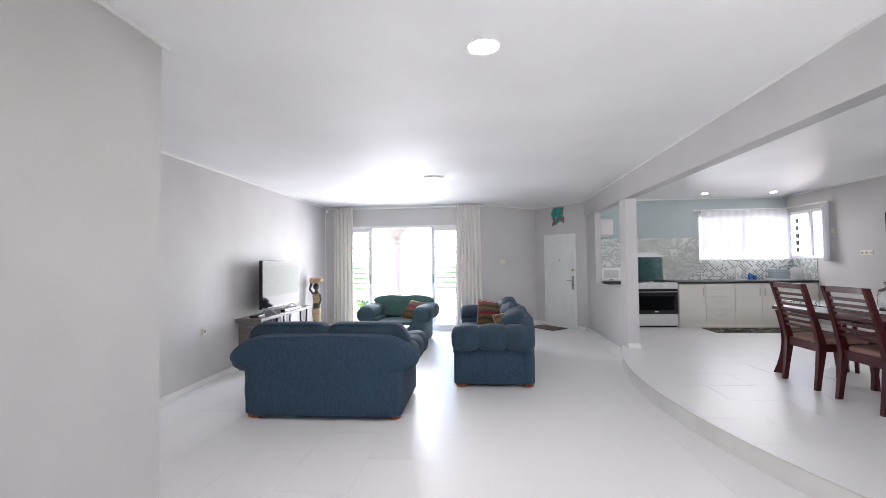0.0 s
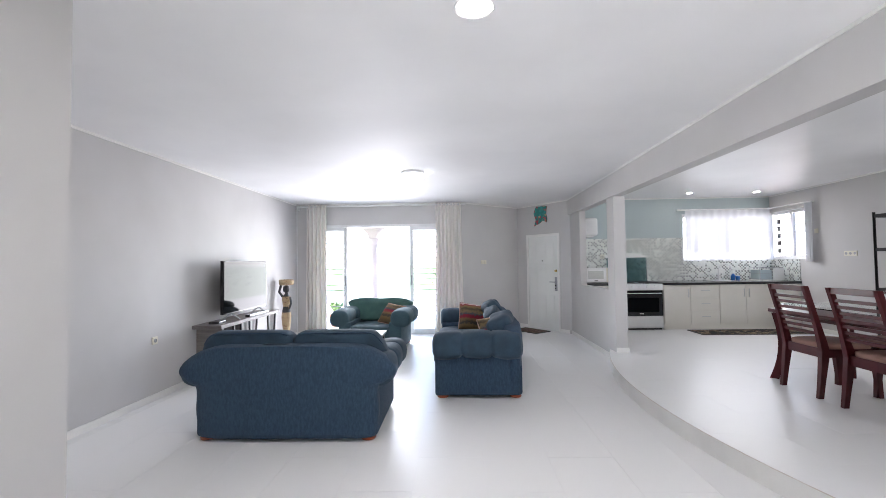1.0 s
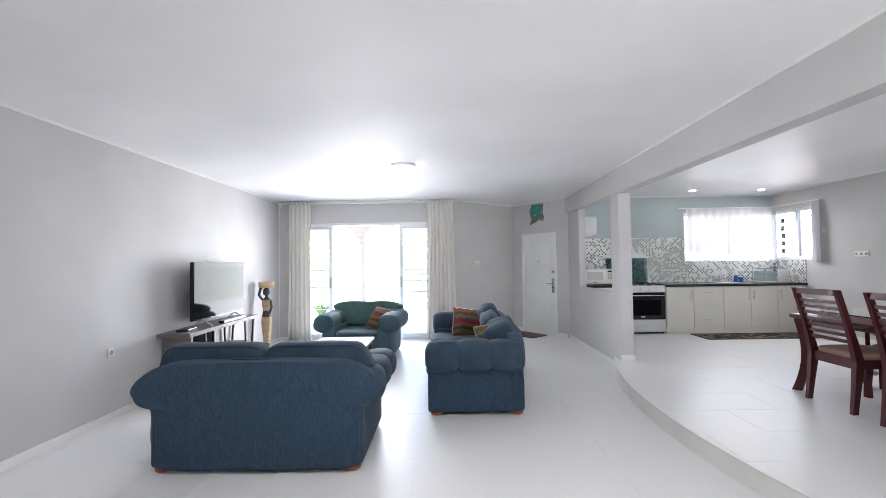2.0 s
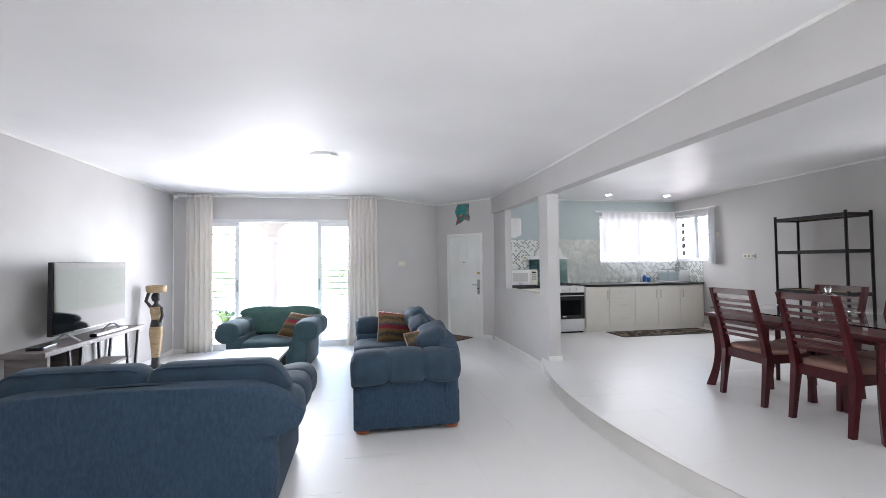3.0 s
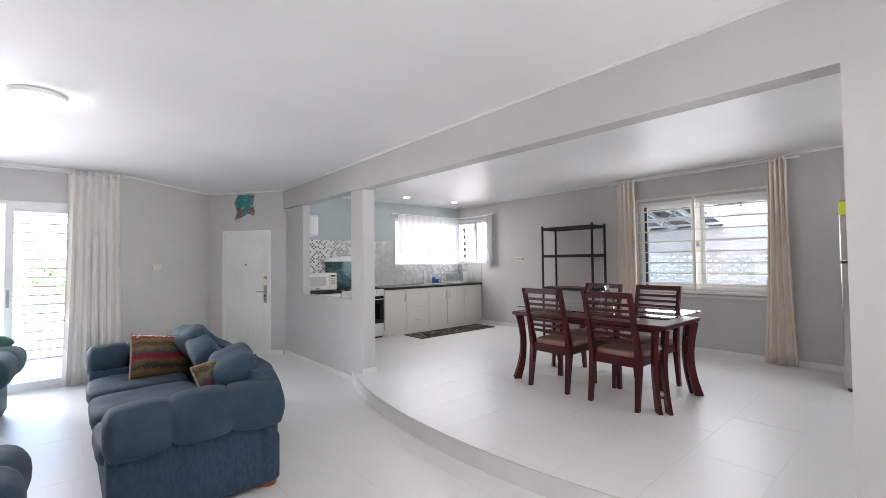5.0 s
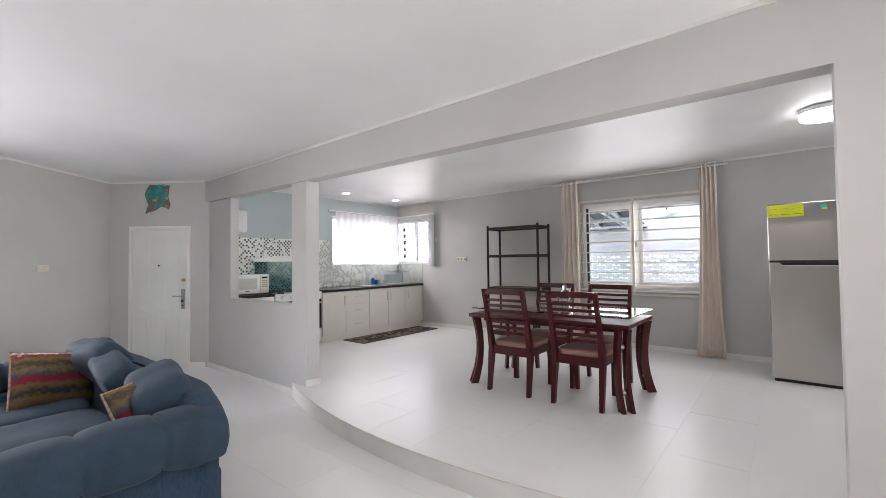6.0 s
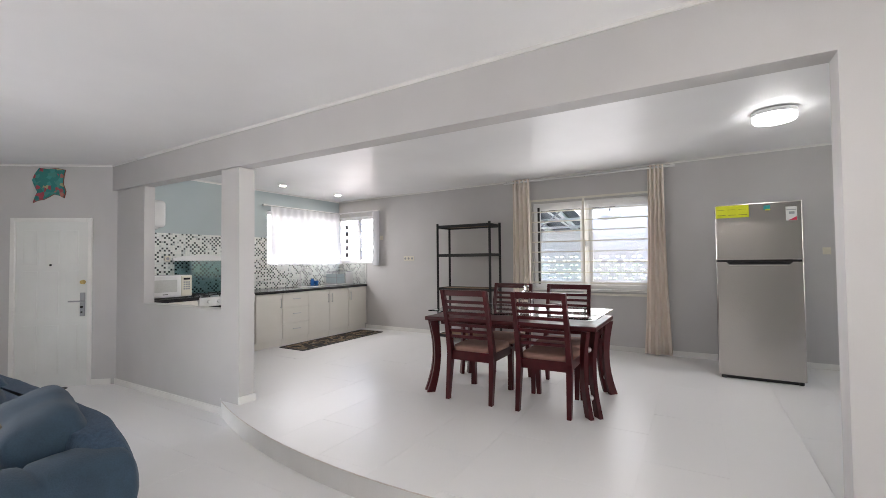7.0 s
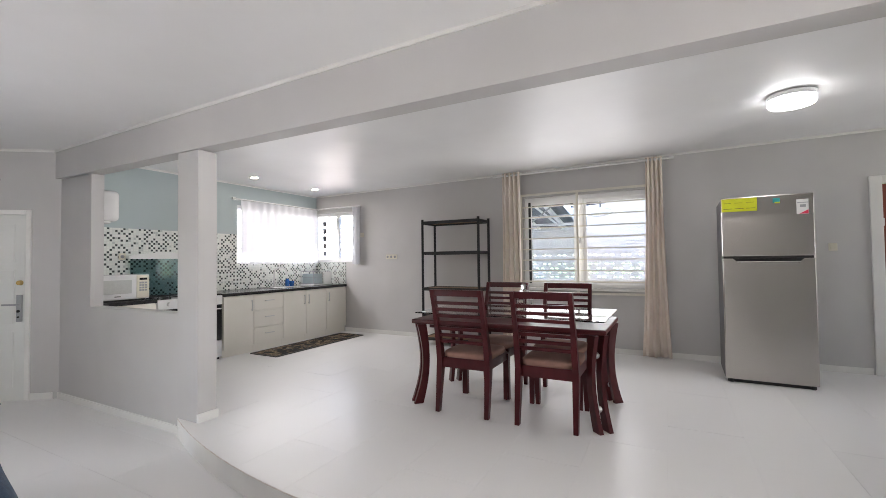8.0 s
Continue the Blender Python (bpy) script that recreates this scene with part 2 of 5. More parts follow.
WHITE = material("white enamel", (0.80, 0.80, 0.79), 0.25, scale=4, fine=90, bump=0.02, grain=0.015)
PLASTIC = material("ivory plastic", (0.74, 0.70, 0.58), 0.4, scale=6, fine=90, bump=0.02, grain=0.02)
ALU = material("white coated aluminium", (0.80, 0.80, 0.80), 0.3, scale=4, fine=120, bump=0.03, grain=0.02)
BAR = material("cream painted steel bar", (0.78, 0.75, 0.66), 0.4, scale=9, fine=150, bump=0.06, grain=0.04)
CURTAIN = material("cream linen curtain", (0.88, 0.85, 0.815), 0.9, second=(0.90, 0.87, 0.835), scale=5, fine=350, bump=0.3, grain=0.06)
BEIGE = material("beige linen curtain", (0.84, 0.755, 0.675), 0.9, second=(0.80, 0.70, 0.61), scale=5, fine=350, bump=0.3, grain=0.06)
thin_light = CURTAIN.node_tree.nodes.new("ShaderNodeBsdfTranslucent")
thin_light.inputs[0].default_value = (0.80, 0.74, 0.66, 1)
thin_mix = CURTAIN.node_tree.nodes.new("ShaderNodeMixShader")
thin_mix.inputs[0].default_value = 0.30
CURTAIN.node_tree.links.new(CURTAIN.node_tree.nodes["Principled BSDF"].outputs[0], thin_mix.inputs[1])
CURTAIN.node_tree.links.new(thin_light.outputs[0], thin_mix.inputs[2])
CURTAIN.node_tree.links.new(thin_mix.outputs[0], CURTAIN.node_tree.nodes["Material Output"].inputs[0])
GREYWOOD = material("grey oak laminate", (0.13, 0.112, 0.106), 0.5, second=(0.20, 0.175, 0.165), scale=4, fine=70, grain=0.15, stretch=(9, 1, 9))
WHITETOP = material("white laminate top", (0.76, 0.75, 0.74), 0.3, scale=4, fine=90, bump=0.03, grain=0.03)
DARK = material("black glossy plastic", (0.010, 0.010, 0.012), 0.18, scale=6, fine=90, bump=0.0)
SCREEN = material("black glass screen", (0.006, 0.007, 0.008), 0.05, scale=3, fine=60, bump=0.0, grain=0.0, gloss=0.0, specular=0.045)
DARKGREY = material("dark grey enamel", (0.13, 0.13, 0.135), 0.45, scale=6, fine=90)
GREYPL = material("grey plastic", (0.33, 0.34, 0.35), 0.4, scale=6, fine=90)
MESH = material("pale oven mesh", (0.56, 0.57, 0.54), 0.25, scale=60, fine=400, grain=0.1, bump=0.0)
BLUEPL = material("blue soap bottle", (0.02, 0.13, 0.42), 0.25, scale=6, fine=90)
REDWOOD = material("red brown varnished door", (0.17, 0.035, 0.018), 0.35, second=(0.23, 0.055, 0.03), scale=3, fine=60, grain=0.15, stretch=(6, 6, 0.5))
DOORWHITE = material("white door skin", (0.76, 0.77, 0.74), 0.4, scale=2, fine=120, bump=0.05, grain=0.015)
PORCH = material("pale porch plaster", (0.46, 0.405, 0.395), 0.7, scale=2, fine=90, bump=0.2)
GRASS = material("lawn", (0.07, 0.14, 0.035), 0.9, second=(0.11, 0.18, 0.05), scale=0.8, fine=40, grain=0.4, bump=0.5)
LEAF = material("garden leaves", (0.05, 0.12, 0.03), 0.6, second=(0.09, 0.18, 0.05), scale=3, fine=40, grain=0.3)
ROOFING = material("rust red roofing", (0.25, 0.10, 0.07), 0.7, scale=3, fine=40)
BRASS = material("brass", (0.55, 0.40, 0.16), 0.3, metal=1.0, scale=9, fine=90, bump=0.0)
YELLOW = material("yellow label", (0.75, 0.78, 0.03), 0.5, scale=9, fine=90, bump=0.0)
INK = material("dark ink", (0.03, 0.03, 0.03), 0.6, scale=9, fine=90, bump=0.0)
REDINK = material("red ink", (0.65, 0.03, 0.08), 0.5, scale=9, fine=90, bump=0.0)
TEALINK = material("teal sticker", (0.02, 0.35, 0.36), 0.5, scale=9, fine=90, bump=0.0)
GLASS = clear_glass("window glass")
TINTGLASS = clear_glass("smoke tinted window glass", (0.74, 0.82, 0.84))
TABLEGLASS = clear_glass("table glass", (0.90, 0.97, 0.95))
LIDGLASS = clear_glass("smoked lid glass", (0.34, 0.50, 0.53))
JARGLASS = clear_glass("jar glass", (0.98, 0.99, 0.99), 0.08)
JARGLASS.node_tree.nodes["Principled BSDF"].inputs["IOR"].default_value = 1.18


def node_material(name):
    m = bpy.data.materials.new(name)
    m.use_nodes = True
    nt = m.node_tree
    co = nt.nodes.new("ShaderNodeTexCoord")
    return m, nt, nt.nodes["Principled BSDF"], co


def mosaic_material():
    """Small square glass tiles: mostly white, some dark green-black and grey, with pale joints."""
    m, nt, bs, co = node_material("mosaic tiles")
    pitch = 0.029
    add = nt.nodes.new("ShaderNodeVectorMath")
    add.operation = "MULTIPLY"
    add.inputs[1].default_value = (1 / pitch, 1 / pitch, 1 / pitch)
    nt.links.new(co.outputs["Object"], add.inputs[0])
    fl = nt.nodes.new("ShaderNodeVectorMath")
    fl.operation = "FLOOR"
    nt.links.new(add.outputs[0], fl.inputs[0])
    wn_ = nt.nodes.new("ShaderNodeTexWhiteNoise")
    nt.links.new(fl.outputs[0], wn_.inputs[0])
    ramp = nt.nodes.new("ShaderNodeValToRGB")
    ramp.color_ramp.interpolation = "CONSTANT"
    for pos, col in ((0.0, (0.72, 0.74, 0.70)), (0.25, (0.66, 0.70, 0.66)), (0.43, (0.45, 0.50, 0.48)), (0.48, (0.015, 0.028, 0.028))):
        e = ramp.color_ramp.elements[0] if pos == 0.0 else ramp.color_ramp.elements.new(pos)
        e.color = (*col, 1)
    last = ramp.color_ramp.elements[-1]
    last.position, last.color = 0.98, (0.03, 0.04, 0.04, 1)
    ids = nt.nodes.new("ShaderNodeSeparateXYZ")
    nt.links.new(fl.outputs[0], ids.inputs[0])
    total = nt.nodes.new("ShaderNodeMath")
    nt.links.new(ids.outputs["X"], total.inputs[0]), nt.links.new(ids.outputs["Z"], total.inputs[1])
    odd = nt.nodes.new("ShaderNodeMath")
    odd.operation = "FLOORED_MODULO"
    odd.inputs[1].default_value = 2
    nt.links.new(total.outputs[0], odd.inputs[0])
    keep = nt.nodes.new("ShaderNodeMath")
    keep.operation = "MULTIPLY_ADD"
    keep.inputs[1].default_value, keep.inputs[2].default_value = 0.55, 0.45
    nt.links.new(odd.outputs[0], keep.inputs[0])
    val = nt.nodes.new("ShaderNodeMath")
    val.operation = "MULTIPLY"
    nt.links.new(wn_.outputs[0], val.inputs[0]), nt.links.new(keep.outputs[0], val.inputs[1])
    nt.links.new(val.outputs[0], ramp.inputs[0])
    fr = nt.nodes.new("ShaderNodeVectorMath")
    fr.operation = "FRACTION"
    nt.links.new(add.outputs[0], fr.inputs[0])
    sep = nt.nodes.new("ShaderNodeSeparateXYZ")
    nt.links.new(fr.outputs[0], sep.inputs[0])
    joints = []
    for axis in ("X", "Z"):
        c = nt.nodes.new("ShaderNodeMath")
        c.operation = "COMPARE"
        c.inputs[1].default_value, c.inputs[2].default_value = 0.5, 0.43
        nt.links.new(sep.outputs[axis], c.inputs[0])
        joints.append(c)
    both = nt.nodes.new("ShaderNodeMath")
    both.operation = "MULTIPLY"
    nt.links.new(joints[0].outputs[0], both.inputs[0]), nt.links.new(joints[1].outputs[0], both.inputs[1])
    mix = nt.nodes.new("ShaderNodeMix")
    mix.data_type = "RGBA"
    mix.inputs[6].default_value = (0.62, 0.63, 0.60, 1)
    nt.links.new(both.outputs[0], mix.inputs[0]), nt.links.new(ramp.outputs[0], mix.inputs[7])
    nt.links.new(mix.outputs[2], bs.inputs["Base Color"])
    bs.inputs["Roughness"].default_value = 0.32
    bp = nt.nodes.new("ShaderNodeBump")
    bp.inputs["Strength"].default_value, bp.inputs["Distance"].default_value = 0.4, 0.001
    nt.links.new(both.outputs[0], bp.inputs["Height"]), nt.links.new(bp.outputs[0], bs.inputs["Normal"])
    return m


def woven_material(name, colours, scale, warp):
    """Wavy woven bands of several colours, broken by noise."""
    m, nt, bs, co = node_material(name)
    wv = nt.nodes.new("ShaderNodeTexWave")
    wv.bands_direction = "Z"
    wv.inputs["Scale"].default_value, wv.inputs["Distortion"].default_value = scale, warp
    wv.inputs["Detail"].default_value, wv.inputs["Detail Scale"].default_value = 3, 2.5
    nt.links.new(co.outputs["Object"], wv.inputs[0])
    nz = nt.nodes.new("ShaderNodeTexNoise")
    nz.inputs["Scale"].default_value, nz.inputs["Detail"].default_value = 14, 5
    nt.links.new(co.outputs["Object"], nz.inputs[0])
    mx = nt.nodes.new("ShaderNodeMix")
    mx.inputs[0].default_value = 0.45
    nt.links.new(wv.outputs[1], mx.inputs[2]), nt.links.new(nz.outputs[0], mx.inputs[3])
    ramp = nt.nodes.new("ShaderNodeValToRGB")
    for k, c in enumerate(colours):
        pos = 0.2 + 0.6 * k / (len(colours) - 1)
        e = ramp.color_ramp.elements[0] if k == 0 else ramp.color_ramp.elements.new(pos)
        e.position, e.color = pos, (*c, 1)
    nt.links.new(mx.outputs[0], ramp.inputs[0]), nt.links.new(ramp.outputs[0], bs.inputs["Base Color"])
    bs.inputs["Roughness"].default_value = 0.9
    fine = nt.nodes.new("ShaderNodeTexNoise")
    fine.inputs["Scale"].default_value = 240
    nt.links.new(co.outputs["Object"], fine.inputs[0])
    bp = nt.nodes.new("ShaderNodeBump")
    bp.inputs["Strength"].default_value, bp.inputs["Distance"].default_value = 0.5, 0.002
    nt.links.new(fine.outputs[0], bp.inputs["Height"]), nt.links.new(bp.outputs[0], bs.inputs["Normal"])
    return m


def sheer_material():
    m = bpy.data.materials.new("sheer white voile")
    m.use_nodes = True
    nt = m.node_tree
    nt.nodes.remove(nt.nodes["Principled BSDF"])
    tr, tl, df = nt.nodes.new("ShaderNodeBsdfTransparent"), nt.nodes.new("ShaderNodeBsdfTranslucent"), nt.nodes.new("ShaderNodeBsdfDiffuse")
    for n in (tl, df):
        n.inputs[0].default_value = (0.76, 0.77, 0.79, 1)
    m1, m2 = nt.nodes.new("ShaderNodeMixShader"), nt.nodes.new("ShaderNodeMixShader")
    m1.inputs[0].default_value = 0.77
    nt.links.new(tl.outputs[0], m1.inputs[1]), nt.links.new(df.outputs[0], m1.inputs[2])
    m2.inputs[0].default_value = 0.965
    nt.links.new(tr.outputs[0], m2.inputs[1]), nt.links.new(m1.outputs[0], m2.inputs[2])
    nt.links.new(m2.outputs[0], nt.nodes["Material Output"].inputs[0])
    return m


MOSAIC = mosaic_material()


def banded_material(name, bands, height):
    """Uneven woven stripes across the height of a cushion."""
    m, nt, bs, co = node_material(name)
    sep = nt.nodes.new("ShaderNodeSeparateXYZ")
    nt.links.new(co.outputs["Object"], sep.inputs[0])
    nz = nt.nodes.new("ShaderNodeTexNoise")
    nz.inputs["Scale"].default_value, nz.inputs["Detail"].default_value = 34, 8
    nt.links.new(co.outputs["Object"], nz.inputs[0])
    a1, a2 = nt.nodes.new("ShaderNodeMath"), nt.nodes.new("ShaderNodeMath")
    a1.operation = a2.operation = "MULTIPLY_ADD"
    a1.inputs[1].default_value, a1.inputs[2].default_value = 1 / height, -0.11
    nt.links.new(sep.outputs["Z"], a1.inputs[0])
    a2.inputs[1].default_value = 0.22
    nt.links.new(nz.outputs[0], a2.inputs[0]), nt.links.new(a1.outputs[0], a2.inputs[2])
    ramp = nt.nodes.new("ShaderNodeValToRGB")
    for k, (pos, c) in enumerate(bands):
        e = ramp.color_ramp.elements[0] if k == 0 else ramp.color_ramp.elements.new(pos)
        e.position, e.color = pos, (*c, 1)
    nt.links.new(a2.outputs[0], ramp.inputs[0]), nt.links.new(ramp.outputs[0], bs.inputs["Base Color"])
    bs.inputs["Roughness"].default_value = 0.9
    fine = nt.nodes.new("ShaderNodeTexNoise")
    fine.inputs["Scale"].default_value = 220
    nt.links.new(co.outputs["Object"], fine.inputs[0])
    bp = nt.nodes.new("ShaderNodeBump")
    bp.inputs["Strength"].default_value, bp.inputs["Distance"].default_value = 0.6, 0.002
    nt.links.new(fine.outputs[0], bp.inputs["Height"]), nt.links.new(bp.outputs[0], bs.inputs["Normal"])
    return m


KILIM = banded_material("striped woven cushion", [(0.0, (0.10, 0.055, 0.025)), (0.16, (0.17, 0.11, 0.045)), (0.26, (0.03, 0.03, 0.028)), (0.38, (0.16, 0.10, 0.04)), (0.45, (0.22, 0.012, 0.03)), (0.52, (0.20, 0.015, 0.03)), (0.56, (0.05, 0.06, 0.075)),
                                                  (0.66, (0.19, 0.13, 0.06)), (0.76, (0.06, 0.045, 0.03)), (0.84, (0.20, 0.13, 0.05)), (0.93, (0.22, 0.015, 0.03)), (1.0, (0.14, 0.02, 0.03))], 0.42)
FLORAL = woven_material("dark floral rug", [(0.008, 0.007, 0.007), (0.010, 0.008, 0.008), (0.012, 0.010, 0.010), (0.10, 0.06, 0.03), (0.34, 0.25, 0.15), (0.015, 0.012, 0.012)], 1.6, 14)
MAT = woven_material("woven door mat", [(0.05, 0.02, 0.015), (0.22, 0.15, 0.10), (0.12, 0.05, 0.04), (0.28, 0.22, 0.17)], 9, 10)
BATIK = woven_material("painted statue cloth", [(0.46, 0.36, 0.22), (0.36, 0.24, 0.12), (0.55, 0.45, 0.30), (0.22, 0.10, 0.05)], 4, 12)
SHEER = sheer_material()
LAMP_ON = glowing("lit lamp diffuser", (0.93, 0.98, 1.0), 0.9)
LAMP_LOW = glowing("dim lamp diffuser", (0.93, 0.98, 1.0), 0.6)
SPOT_ON = glowing("lit spot", (1.0, 0.95, 0.85), 9.0)
DOWN_ON = glowing("lit downlight", (1.0, 0.98, 0.95), 28.0)
LAMP_OFF = material("opal lamp diffuser", (0.85, 0.87, 0.86), 0.3, scale=4, fine=60, bump=0.0, grain=0.0)

# ---- more shapes ----


def rail(bm, a, b, w, h):
    """A straight bar from a to b, w wide and h high."""
    a, b = Vector(a), Vector(b)
    d = (b - a).normalized()
    side = Vector((0, 0, 1)).cross(d)
    side = (side.normalized() if side.length > 1e-4 else Vector((1, 0, 0))) * (w / 2)
    up = d.cross(side).normalized() * (h / 2)
    vs = [bm.verts.new(p + s * side + u * up) for p in (a, b) for s, u in ((-1, -1), (1, -1), (1, 1), (-1, 1))]
    for q in ((3, 2, 1, 0), (4, 5, 6, 7), (0, 1, 5, 4), (1, 2, 6, 5), (2, 3, 7, 6), (3, 0, 4, 7)):
        bm.faces.new([vs[i] for i in q])
    return bm


def puff(bm, centre, size, n=3.5, cuts=7, turn=None):
    """A rounded cushion form filling a box of that size."""
    made = bmesh.ops.create_cube(bm, size=2)
    edges = list({e for v in made["verts"] for e in v.link_edges})
    bmesh.ops.subdivide_edges(bm, edges=edges, cuts=cuts, use_grid_fill=True)
    vs = [v for v in bm.verts if not v.tag]
    for v in vs:
        v.tag = True
        s = sum(abs(c) ** n for c in v.co) ** (1 / n)
        p = Vector(c / s * h / 2 for c, h in zip(v.co, size))
        v.co = Vector(centre) + (turn @ p if turn else p)
    return bm


def throw_cushion(bm, w, h, t, cuts=9):
    """A square cushion with a seam edge and pinched corners, standing in the xz plane on z = 0."""
    made = bmesh.ops.create_cube(bm, size=2)
    edges = list({e for v in made["verts"] for e in v.link_edges})
    bmesh.ops.subdivide_edges(bm, edges=edges, cuts=cuts, use_grid_fill=True)
    for v in bm.verts:
        x, y, z = v.co
        k = (1 - x**4) ** 0.6 * (1 - z**4) ** 0.6
        pinch = 1 - 0.03 * (1 - x * x) * (z * z) - 0.03 * (1 - z * z) * (x * x)
        v.co = (x * w / 2 * pinch, y * (t / 2 * k + 0.004), h / 2 + z * h / 2 * pinch)
    return bm


def sweep(bm, sections, closed_ends=True):
    """Skins a list of rings, each a list of points."""
    rings = [[bm.verts.new(p) for p in ring] for ring in sections]
    n = len(rings[0])
    for a, b in zip(rings, rings[1:]):
        for k in range(n):
            bm.faces.new((a[k], a[(k + 1) % n], b[(k + 1) % n], b[k]))
    if closed_ends:
        bm.faces.new(rings[0][::-1]), bm.faces.new(rings[-1])
    bmesh.ops.recalc_face_normals(bm, faces=bm.faces[:])
    return bm


def slab_xz(bm, outline, y0, y1, bevel=0.0, segments=3):
    """A plate in the xz plane from an outline, between two depths, with rounded edges."""
    a = [bm.verts.new((x, y0, z)) for x, z in outline]
    b = [bm.verts.new((x, y1, z)) for x, z in outline]
    f0, f1 = bm.faces.new(a), bm.faces.new(b[::-1])
    for i in range(len(outline)):
        j = (i + 1) % len(outline)
        bm.faces.new((a[j], a[i], b[i], b[j]))
    bmesh.ops.recalc_face_normals(bm, faces=bm.faces[:])
    if bevel:
        bmesh.ops.bevel(bm, geom=list(set(f0.edges) | set(f1.edges)), offset=bevel, segments=segments, affect="EDGES", profile=0.5)
    return bm


def tube(bm, pts, r, segments=8):
    """One round cord along a line of points."""
    pts = [Vector(p) for p in pts]
    side, rings = None, []
    for i, p in enumerate(pts):
        d = (pts[min(i + 1, len(pts) - 1)] - pts[max(i - 1, 0)]).normalized()
        if side is None:
            side = d.cross(Vector((0.3, 0.5, 0.81))).normalized()
        side = (side - d * side.dot(d)).normalized()
        up = d.cross(side)
        rings.append([p + (side * math.cos(2 * math.pi * k / segments) + up * math.sin(2 * math.pi * k / segments)) * r for k in range(segments)])
    return sweep(bm, rings)


# ---- trims ----
def baseboard(a, b, z, h=0.07):
    bm = rail(B(), (*a, z + h / 2), (*b, z + h / 2), 0.024, h)
    setting("baseboard", "white painted wooden baseboard", "baseboard", bm, TRIM)


def crown(a, b, height):
    bm = rail(B(), (*a, height(*a) - 0.012), (*b, height(*b) - 0.012), 0.03, 0.024)
    setting("trim", "thin white ceiling trim", "trim", bm, TRIM)


D0, D1 = Vector((1.28, 9.95)), Vector((2.12, 8.87))
DU = (D1 - D0).normalized()
baseboard((XL, 2.17), (XL, YB), 0)
baseboard((XN - 0.1, 2.17), (XL, 2.17), 0)
baseboard((XN, YS), (XN, 2.18), 0)
baseboard((XL, YB), (-3.02, YB), 0), baseboard((-0.28, YB), (0.03, YB), 0), baseboard((0.03, 8.95), (1.28, 9.95), 0)
baseboard(D0, D0 + DU * 0.27, 0), baseboard(D0 + DU * 1.15, D0 + DU * 1.36, 0)
baseboard((XB0 + 0.03, 8.87), (XB0 + 0.03, 6.69), 0), baseboard((XB0, 6.69), (XB0, 6.58), 0)
baseboard((XB0, 6.42), (XB1 + 0.03, 6.42), UP), baseboard((XB1 + 0.02, 6.42), (XB1 + 0.02, 6.69), UP)
baseboard((XR, 1.24), (XR, 8.36), UP), baseboard((XB0, YS), (XB0, 2.2), 0), baseboard((XB1, YS), (XB1, 2.28), UP)
crown((XL, 2.17), (XL, YB), zc), crown((XN - 0.02, 2.17), (XL, 2.17), zc), crown((XN, YS), (XN, 2.21), zc)
crown((XL, YB), (0.03, YB), zc), crown((0.03, 8.95), (1.28, 9.95), zc), crown(D0, D1, zc), crown((XB0, 8.87), (XB0, YS), zc)
crown((XR, YS), (XR, YK), zk), crown((XB1, YK), (XR, YK), zk), crown((XB1, YS), (XB1, YK), zk)

# ---- entrance door ----
door = thing("door_1", "white panelled steel entrance door, closed, in a white frame", "door", DW, kind="structure")
bm = B()
box(bm, 0.276, 0.325, -0.02, 0.12, 0, 1.988, 0.006), box(bm, 1.105, 1.15, -0.02, 0.12, 0, 1.988, 0.006), box(bm, 0.325, 1.105, -0.02, 0.12, 1.94, 1.988, 0.006)
part("door_frame", bm, TRIM, door)
bm = box(B(), 0.3255, 1.1045, 0.0, 0.05, 0.002, 1.9395, 0.002)
for u0, u1 in ((0.41, 0.56), (0.64, 0.79), (0.87, 1.00)):
    for z0, z1 in ((0.14, 0.72), (0.80, 1.36), (1.44, 1.84)):
        box(bm, u0, u1, -0.006, 0.002, z0, z1, 0.005, 2)
part("leaf", bm, DOORWHITE, door)
bm = box(B(), 1.028, 1.078, -0.022, 0.001, 0.82, 1.10, 0.006)
plate = part("lock_plate", bm, GREYPL, door, "grey metal lock plate")
bm = B()
cyl(bm, (1.053, -0.02, 1.0), (1.053, -0.06, 1.0), 0.011), rail(bm, (1.058, -0.06, 1.0), (0.93, -0.06, 1.0), 0.014, 0.018)
part("lever", bm, GREYPL, plate)
bm = cyl(B(), (1.053, -0.02, 0.93), (1.053, -0.032, 0.93), 0.014)
cyl(bm, (1.053, -0.02, 0.87), (1.053, -0.032, 0.87), 0.009)
part("turn_knob", bm, DARK, plate)
part("deadbolt", cyl(B(), (1.053, 0.0, 1.225), (1.053, -0.03, 1.225), 0.027, 0.022, 20), BRASS, door, "round brass deadbolt")
part("peephole", cyl(B(), (0.70, 0.0, 1.43), (0.70, -0.008, 1.43), 0.012), DARK, door)

# ---- wall map over the door ----
PLAQUE = [(0.571, 2.577), (0.655, 2.567), (0.756, 2.577), (0.845, 2.559), (0.83, 2.484), (0.823, 2.397), (0.852, 2.309), (0.834, 2.229), (0.778, 2.259), (0.722, 2.271), (0.682, 2.241), (0.622, 2.209), (0.555, 2.196), (0.51, 2.171), (0.533, 2.239), (0.555, 2.296), (0.522, 2.371), (0.499, 2.434), (0.526, 2.509)]
m_map, nt, bs, co = node_material("painted map relief")
vor = nt.nodes.new("ShaderNodeTexVoronoi")
vor.inputs["Scale"].default_value = 24
nt.links.new(co.outputs["Object"], vor.inputs[0])
rmp = nt.nodes.new("ShaderNodeValToRGB")
rmp.color_ramp.interpolation = "CONSTANT"
